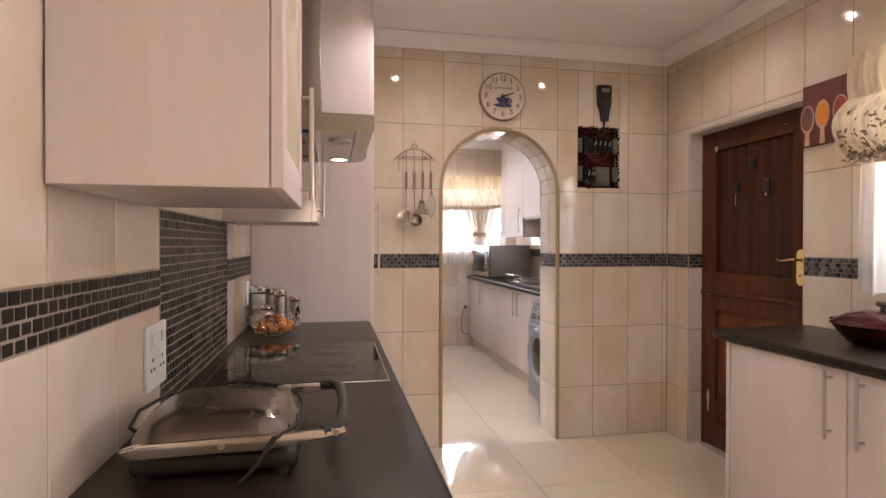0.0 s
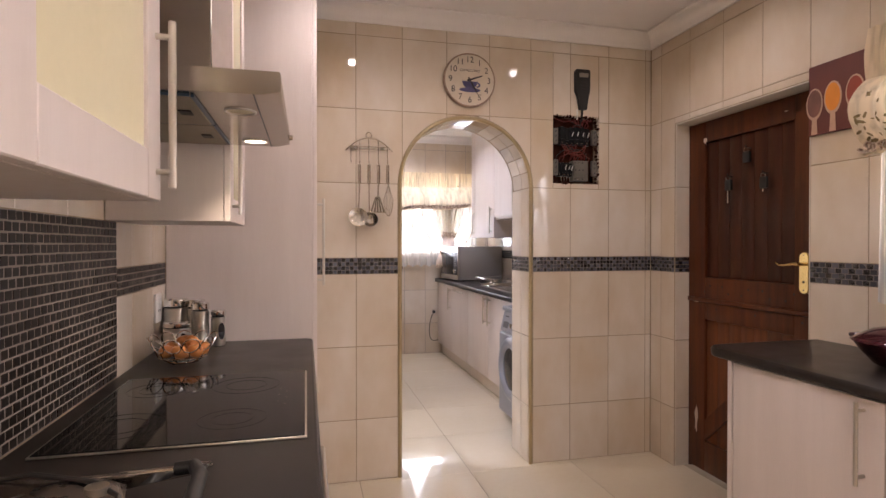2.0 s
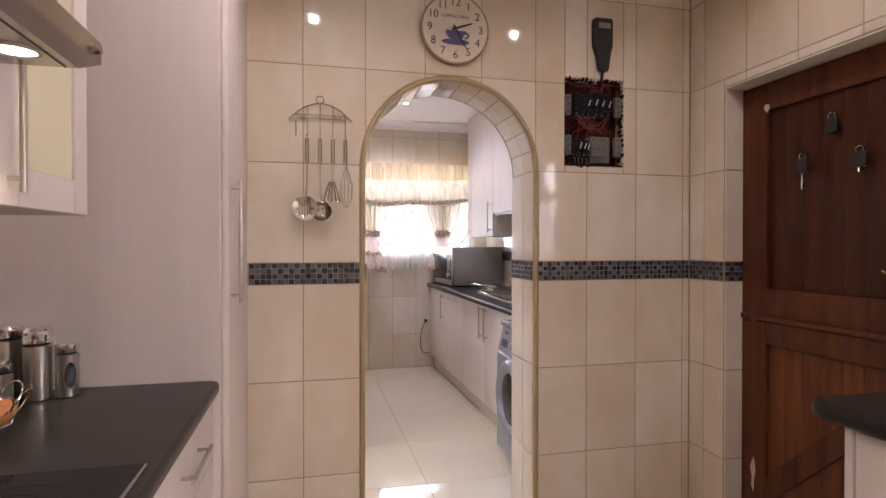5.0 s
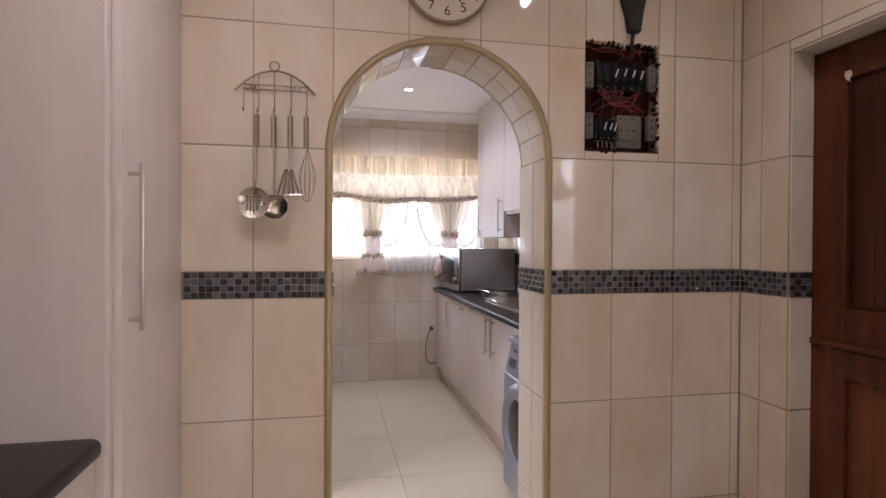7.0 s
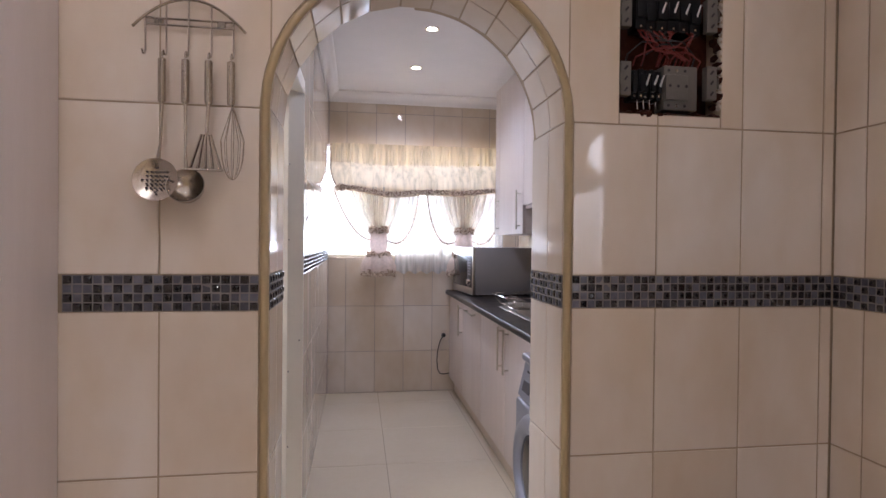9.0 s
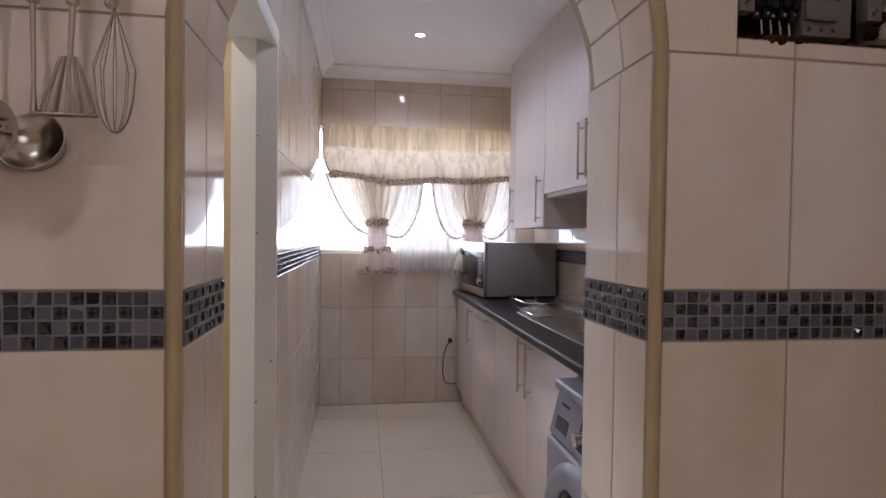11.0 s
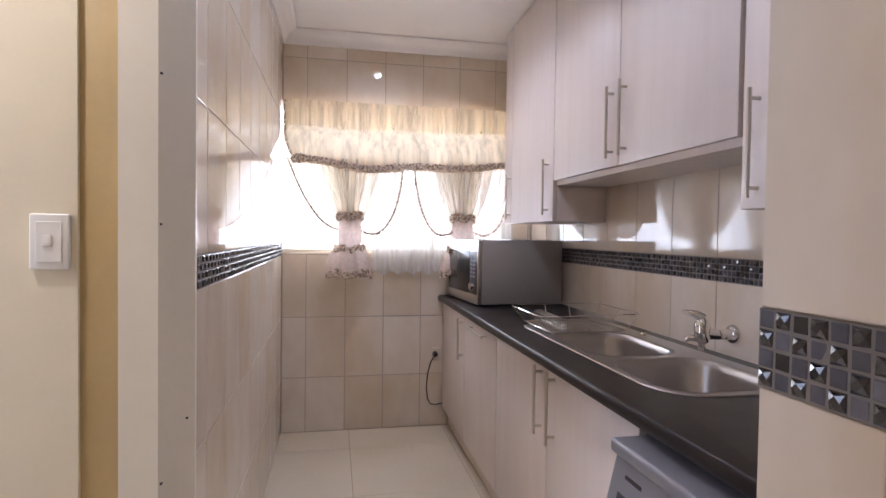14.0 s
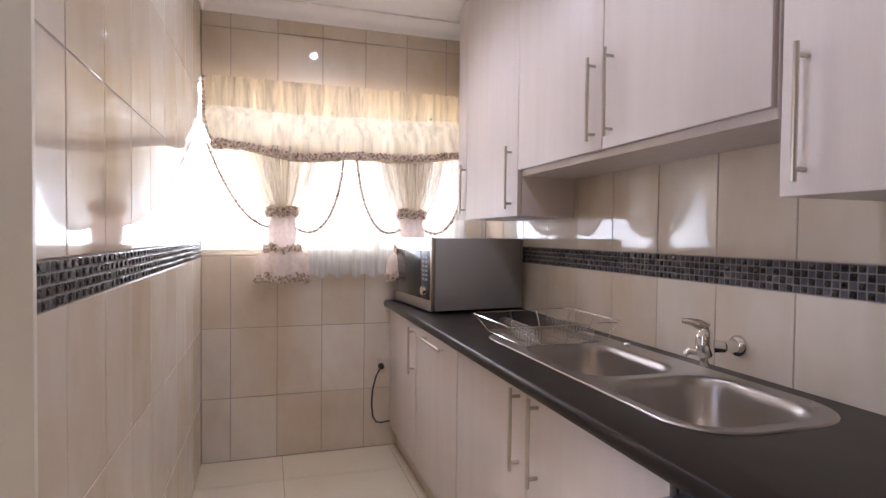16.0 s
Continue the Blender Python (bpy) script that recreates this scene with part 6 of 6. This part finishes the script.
def tied_curtain(label, xl, xr, xt, zt, ztie, half, seed, slack):
    """A sheer panel drawn in to a ruffled tie, its beaded edges hanging slack, with flounces under the tie."""
    t = thing("tieback_curtain", label, "curtain", (xt, Y2 - 0.09, 1.05), "laundry tieback curtains")
    yc = Y2 - 0.085
    zend = ztie - 0.060

    def edge(s, v):
        top, tie = (xl, xt - half * 0.9) if s < 0 else (xr, xt + half * 0.9)
        if s < 0 and slack:
            f, g = v, 1 - (1 - v) ** 2
        else:
            f, g = v * v, 1.45 * v + v * v - 1.45 * v ** 3
        return top + (tie - top) * f, zt - (zt - zend) * g

    def fn(u, v):
        e = abs(2 * u - 1)
        s = -1 if u < 0.5 else 1
        xa = xl + (xr - xl) * u
        xm, zm = xa + (xt + (2 * u - 1) * half * 0.9 - xa) * v, zt - (zt - ztie + 0.02) * v
        top, tie = (xl, xt - half * 0.9) if s < 0 else (xr, xt + half * 0.9)
        ex, ez = edge(s, v)
        w = e ** 2.2
        x, z = xm + (ex - top - (tie - top) * v) * w, zm + (ez - zm) * w
        pl = math.sin(u * 2 * math.pi * 10 + 2.6 * noise.noise(Vector((u * 4, 0, seed)))) + 0.5 * math.sin(u * 2 * math.pi * 23 + seed)
        return Vector((x, yc + pl * (0.015 - 0.007 * v) - 0.02 * v, z))
    part("panel", sheet(fn, 150, 26), SHEER, t)
    for a, b, lift in ((0.20, 0.80, 0.006), (0.30, 0.69, 0.014), (0.39, 0.60, 0.021)):
        part("gathered_fold", sheet(lambda u, v: fn(a + (b - a) * u, v) + Vector((0, -lift - 0.005 * math.sin(u * 40 + a * 30), 0)), 80, 20), SHEERF, t, "cream gathered fold above the tie")
    for s in (-1, 1):
        pts = []
        for k in range(31):
            x, z = edge(s, k / 30)
            pts.append((x, yc - 0.022 - 0.02 * k / 30, z))
        part("edge_braid", beads(pts, 0.022, 0.0092), CORD, t, "brown beaded braid")

    def ruffle_ring(prof, n, amp, mtl, nm, seed2):
        bm = B()
        rg = []
        for r, z in prof:
            rg.append([bm.verts.new((xt + (r + amp * r * 6 * math.sin(k * 2 * math.pi / n * 11 + z * 30 + seed2)) * math.cos(k * 2 * math.pi / n), yc - 0.03 + 0.55 * (r + amp * r * 6 * math.sin(k * 2 * math.pi / n * 11 + seed2)) * math.sin(k * 2 * math.pi / n), z)) for k in range(n)])
        for A, C in zip(rg, rg[1:]):
            for k in range(n):
                bm.faces.new((A[k], A[(k + 1) % n], C[(k + 1) % n], C[k]))
        return part(nm, bm, mtl, t)
    ruffle_ring([(half * 1.12, ztie + 0.030), (half * 0.86, ztie), (half * 0.96, ztie - 0.045), (half * 1.06, ztie - 0.09), (half * 1.02, ztie - 0.135), (half * 0.82, ztie - 0.175), (half * 1.1, ztie - 0.20)], 88, 0.010, FRILLC, "tie", seed)
    ruffle_ring([(half * 0.85, ztie - 0.17), (half * 1.35, ztie - 0.190), (half * 1.72, ztie - 0.225), (half * 1.95, ztie - 0.275), (half * 2.02, ztie - 0.335)], 110, 0.016, FRILLC, "flounce", seed + 1)
    for r, z, sz in ((half * 1.10, ztie + 0.025, 0.022), (half * 1.36, ztie - 0.180, 0.021), (half * 2.0, ztie - 0.335, 0.023)):
        def path(s, r=r, z=z):
            a = s / r
            c = Vector((xt + r * math.cos(a), yc - 0.03 + 0.55 * r * math.sin(a), z + 0.012 * math.sin(a * 5)))
            return c, Vector((-math.sin(a), 0.55 * math.cos(a), 0)), Vector((0, 0, 1)), Vector((math.cos(a), math.sin(a), 0))
        part("ruched_braid", curls(path, 2 * math.pi * r, seed + z, sz, 0.024, 2, 0.0058), CORD, t, "brown and gold ruched braid")
    return t


tied_curtain("white sheer curtain drawn into a blush ruffled tie", 0.832, 1.552, 1.217, 1.755, 1.372, 0.070, 1.0, True)
tied_curtain("white sheer curtain drawn into a ruffled tie behind the microwave", 1.622, 2.290, 1.945, 1.755, 1.372, 0.070, 4.0, False)

lace = thing("lace_curtain", "white lace curtain hanging behind the tied panels", "curtain", (1.85, Y2 - 0.05, 1.03))


def lace_fn(u, v):
    x = 1.36 + (2.31 - 1.36) * u
    z = 1.76 + (1.035 - 1.76) * v + (0.012 * math.sin(u * 60) if v == 1 else 0)
    return Vector((x, Y2 - 0.040 + 0.013 * math.sin(u * 2 * math.pi * 17 + noise.noise(Vector((u * 6, 0, 0))) * 3) * (0.5 + 0.5 * v), z))


part("panel", sheet(lace_fn, 170, 14), LACE, lace)
ks = thing("sheer_curtain", "white sheer curtain over the kitchen window", "curtain", (XR - 0.05, 1.3, 1.065))


def ksheer(u, v):
    y = 0.58 + (2.062 - 0.58) * u + 0.012 * v * u
    z = 1.70 + (1.068 - 1.70) * v + (0.008 * math.sin(u * 90) if v == 1 else 0)
    return Vector((XR - 0.050 + 0.014 * math.sin(u * 2 * math.pi * 21), y, z))


part("panel", sheet(ksheer, 220, 12), KSHEER, ks)
# hanging bead tassel in the corner of the laundry window
bm = B()
tas = [(0.812, Y2 - 0.055, 2.12 - 0.0045 * k) for k in range(60)]
tube(bm, tas, [0.003 + 0.006 * abs(math.sin(k * 0.55)) * (1.4 if 20 < k < 34 else 0.8) for k in range(60)], 8)
whole("tassel", bm, CORD, "brown beaded tassel hanging in the window corner", "tassel")

# ---- tiles and mosaic of walls and floor ----
tile_wall(wall_arch, "-y", W, 0.30, XR - 0.001, 0.585, 0.2525, ROWS_K, holes=[(ARCH_HOLE[0], ARCH_HOLE[1], -1, AZ), (1.736, 2.033, 1.646, 2.046)], arch=True)
tile_wall(wall_left, "+x", XL, 0.2, 2.99, 1.262, 0.2525, ROWS_K, holes=[(1.53, 2.37, 0.8, 1.352)])
tile_wall(wall_right, "-x", XR, -0.6, W - 0.001, 2.402, 0.2525, ROWS_K, holes=[(DOOR_Y0 - 0.001, DOOR_Y1 + 0.001, -1, DOOR_Z + 0.001), KWIN])
for side, x, far in (("+x", AX - AR, WL - 0.001), ("-x", AX + AR, WB - 0.002)):
    for y0, y1 in ((W + 0.008, 3.600 if far < 3.76 else 3.640), (3.600 if far < 3.76 else 3.640, far)):
        for z0, z1 in ((0, 0.335), (0.335, 0.745), (0.745, BANDB), (BANDT, AZ)):
            piece("tile", slab_mesh("tile", "tile", y1 - y0 - JOINT, z1 - z0 - JOINT, 0.006, 0.0012, TILE), side, x + (0.004 if side == "+x" else -0.004), (y0 + y1) / 2, (z0 + z1) / 2, wall_arch)
# soffit of the arch in short flat pieces
NS = 13
for y0, y1 in ((W + 0.008, 3.630), (3.630, WL - 0.001)):
    for k in range(NS):
        a = math.pi * (k + 0.5) / NS
        ln = 2 * (AR - 0.004) * math.tan(math.pi / NS / 2) - JOINT
        me = slab_mesh("soffit", "tile", ln, y1 - y0 - JOINT, 0.006, 0.0012, TILE)
        n = Vector((-math.cos(a), 0, math.sin(a)))
        ob = new("tile", me)
        u = Vector((math.sin(a), 0, math.cos(a)))
        ob.matrix_basis = Matrix(((u.x, n.x, 0, AX + n.x * (AR - 0.005)), (0, 0, 1, (y0 + y1) / 2), (u.z, n.z, 0, AZ + n.z * (AR - 0.005)), (0, 0, 0, 1)))
        ob.parent = wall_arch
tile_wall(wall_laundry_left, "+x", L2, 4.612, Y2 - 0.002, 4.802, 0.2505, [(0, 0.354), (0.354, 0.745), (0.745, 1.143), (1.227, 1.607), (1.607, 2.0), (2.0, 2.40), (2.40, 2.50)])
tile_wall(wall_laundry_left, "+x", L2, WL + 0.002, 4.612, 4.802, 0.2505, [(2.002, 2.40), (2.40, 2.50)])
tile_wall(wall_laundry_right, "-x", R2, WB + 0.002, Y2 - 0.002, 4.730, 0.2705, [(0.354, 0.745), (0.745, 1.135), (1.218, 1.607), (1.607, 2.0)])
tile_wall(wall_laundry_back, "-y", Y2, L2 + 0.001, R2 - 0.001, 0.945, 0.2485, [(0, 0.354), (0.354, 0.745), (0.745, 1.148), (1.148, 1.6), (1.6, 2.0), (2.0, 2.40), (2.40, 2.50)], holes=[LWIN])


def bed(side, plane, u0, u1, z0, z1, parent):
    bm = B()
    p, q = at(side, plane, u0, z0, -0.0005), at(side, plane, u1, z1, 0.004)
    box(bm, min(p.x, q.x), max(p.x, q.x), min(p.y, q.y), max(p.y, q.y), z0, z1)
    part("grout_bed", bm, MOS_GROUTL if parent is wall_left else MOS_GROUT, parent, smooth=False)


for side, plane, u0, u1, z0, z1, rows, parent, pick, joined, brick, wide in (
        ("-y", W, 0.375, ARCH_HOLE[0] - 0.001, BANDB, BANDT, 4, wall_arch, pick_gem, False, False, 1.0),
        ("-y", W, ARCH_HOLE[1] + 0.001, XR - 0.003, BANDB, BANDT, 4, wall_arch, pick_gem, False, False, 1.0),
        ("+x", AX - AR + 0.004, W + 0.010, WL - 0.002, BANDB, BANDT, 4, wall_arch, pick_gem, False, False, 1.0),
        ("-x", AX + AR - 0.004, W + 0.010, WB - 0.003, BANDB, BANDT, 4, wall_arch, pick_gem, False, False, 1.0),
        ("-x", XR, DOOR_Y1 + 0.003, W - 0.003, BANDB, BANDT, 4, wall_right, pick_gem, False, False, 1.0),
        ("-x", XR, 2.0, DOOR_Y0 - 0.003, BANDB, BANDT, 4, wall_right, pick_gem, False, True, 1.3),
        ("+x", XL, 1.531, 2.369, 0.882, 1.352, 21, wall_left, pick_brown, True, True, 1.35),
        ("+x", XL, 0.72, 1.529, BANDB, BANDT, 4, wall_left, pick_brown, False, True, 1.35),
        ("+x", XL, 2.371, 2.968, BANDB, BANDT, 4, wall_left, pick_brown, False, True, 1.35),
        ("+x", L2, 4.614, Y2 - 0.003, 1.143, 1.227, 4, wall_laundry_left, pick_gem, True, False, 1.0),
        ("-x", R2, WB + 0.01, Y2 - 0.003, 1.135, 1.218, 4, wall_laundry_right, pick_gem, True, False, 1.0)):
    bed(side, plane, u0, u1, z0, z1, parent)
    mosaic(parent, side, plane, u0, u1, z0, z1, rows, pick, brick, joined, wide=wide, gap=0.0026 if pick is pick_brown else 0.0023, seed=round(u0 * 100 + plane * 10))

fx = [XL + 0.002] + [1.223 + 0.62 * k for k in range(-3, 3) if XL < 1.223 + 0.62 * k < R2] + [R2 - 0.002]
fy = [-1.9] + [2.862 + 0.62 * k for k in range(-8, 8) if -1.89 < 2.862 + 0.62 * k < Y2 - 0.02] + [Y2 - 0.002]
for a, b in zip(fx, fx[1:]):
    for c, d in zip(fy, fy[1:]):
        me = slab_mesh("floor_tile", "floor_tile", b - a - 0.003, d - c - 0.003, 0.006, 0.0008, FLOORT)
        ob = new("floor_tile", me)
        ob.matrix_basis = Matrix.Translation(((a + b) / 2, (c + d) / 2, 0)) @ pose(0, 0, 0, -90)
        ob.parent = floor

# tiled reveal and plastered soffit of the back door
for k, (c, d) in enumerate(ROWS_K[:5]):
    d = min(d, DOOR_Z - 0.002)
    piece("tile", slab_mesh("tile", "tile", 0.094 - JOINT, d - c - JOINT, 0.007, 0.0012, TILE), "-y", DOOR_Y1 - 0.006, XR + 0.050, (c + d) / 2, wall_right)
mosaic(wall_right, "-y", DOOR_Y1 - 0.006, XR + 0.003, XR + 0.094, BANDB, BANDT, 4, pick_gem, seed=77)
bm = B()
box(bm, XR + 0.004, XR + 0.158, DOOR_Y0 + 0.002, DOOR_Y1 - 0.001, DOOR_Z - 0.006, DOOR_Z - 0.0005)
box(bm, XR + 0.004, XR + 0.158, DOOR_Y0 + 0.0005, DOOR_Y0 + 0.006, 0.002, DOOR_Z - 0.007)
part("plaster_lining", bm, FRAMEP, wall_right, smooth=False)
bm = B()
box(bm, XR + 0.100, XR + 0.158, DOOR_Y1 - 0.014, DOOR_Y1 + 0.04, 0.002, DOOR_Z - 0.007, 0.003)
box(bm, XR + 0.142, XR + 0.158, DOOR_Y0 + 0.006, DOOR_Y1 - 0.014, DOOR_Z - 0.03, DOOR_Z - 0.007, 0.002)
part("door_lining", bm, WOOD, wall_right, "dark wooden door lining")
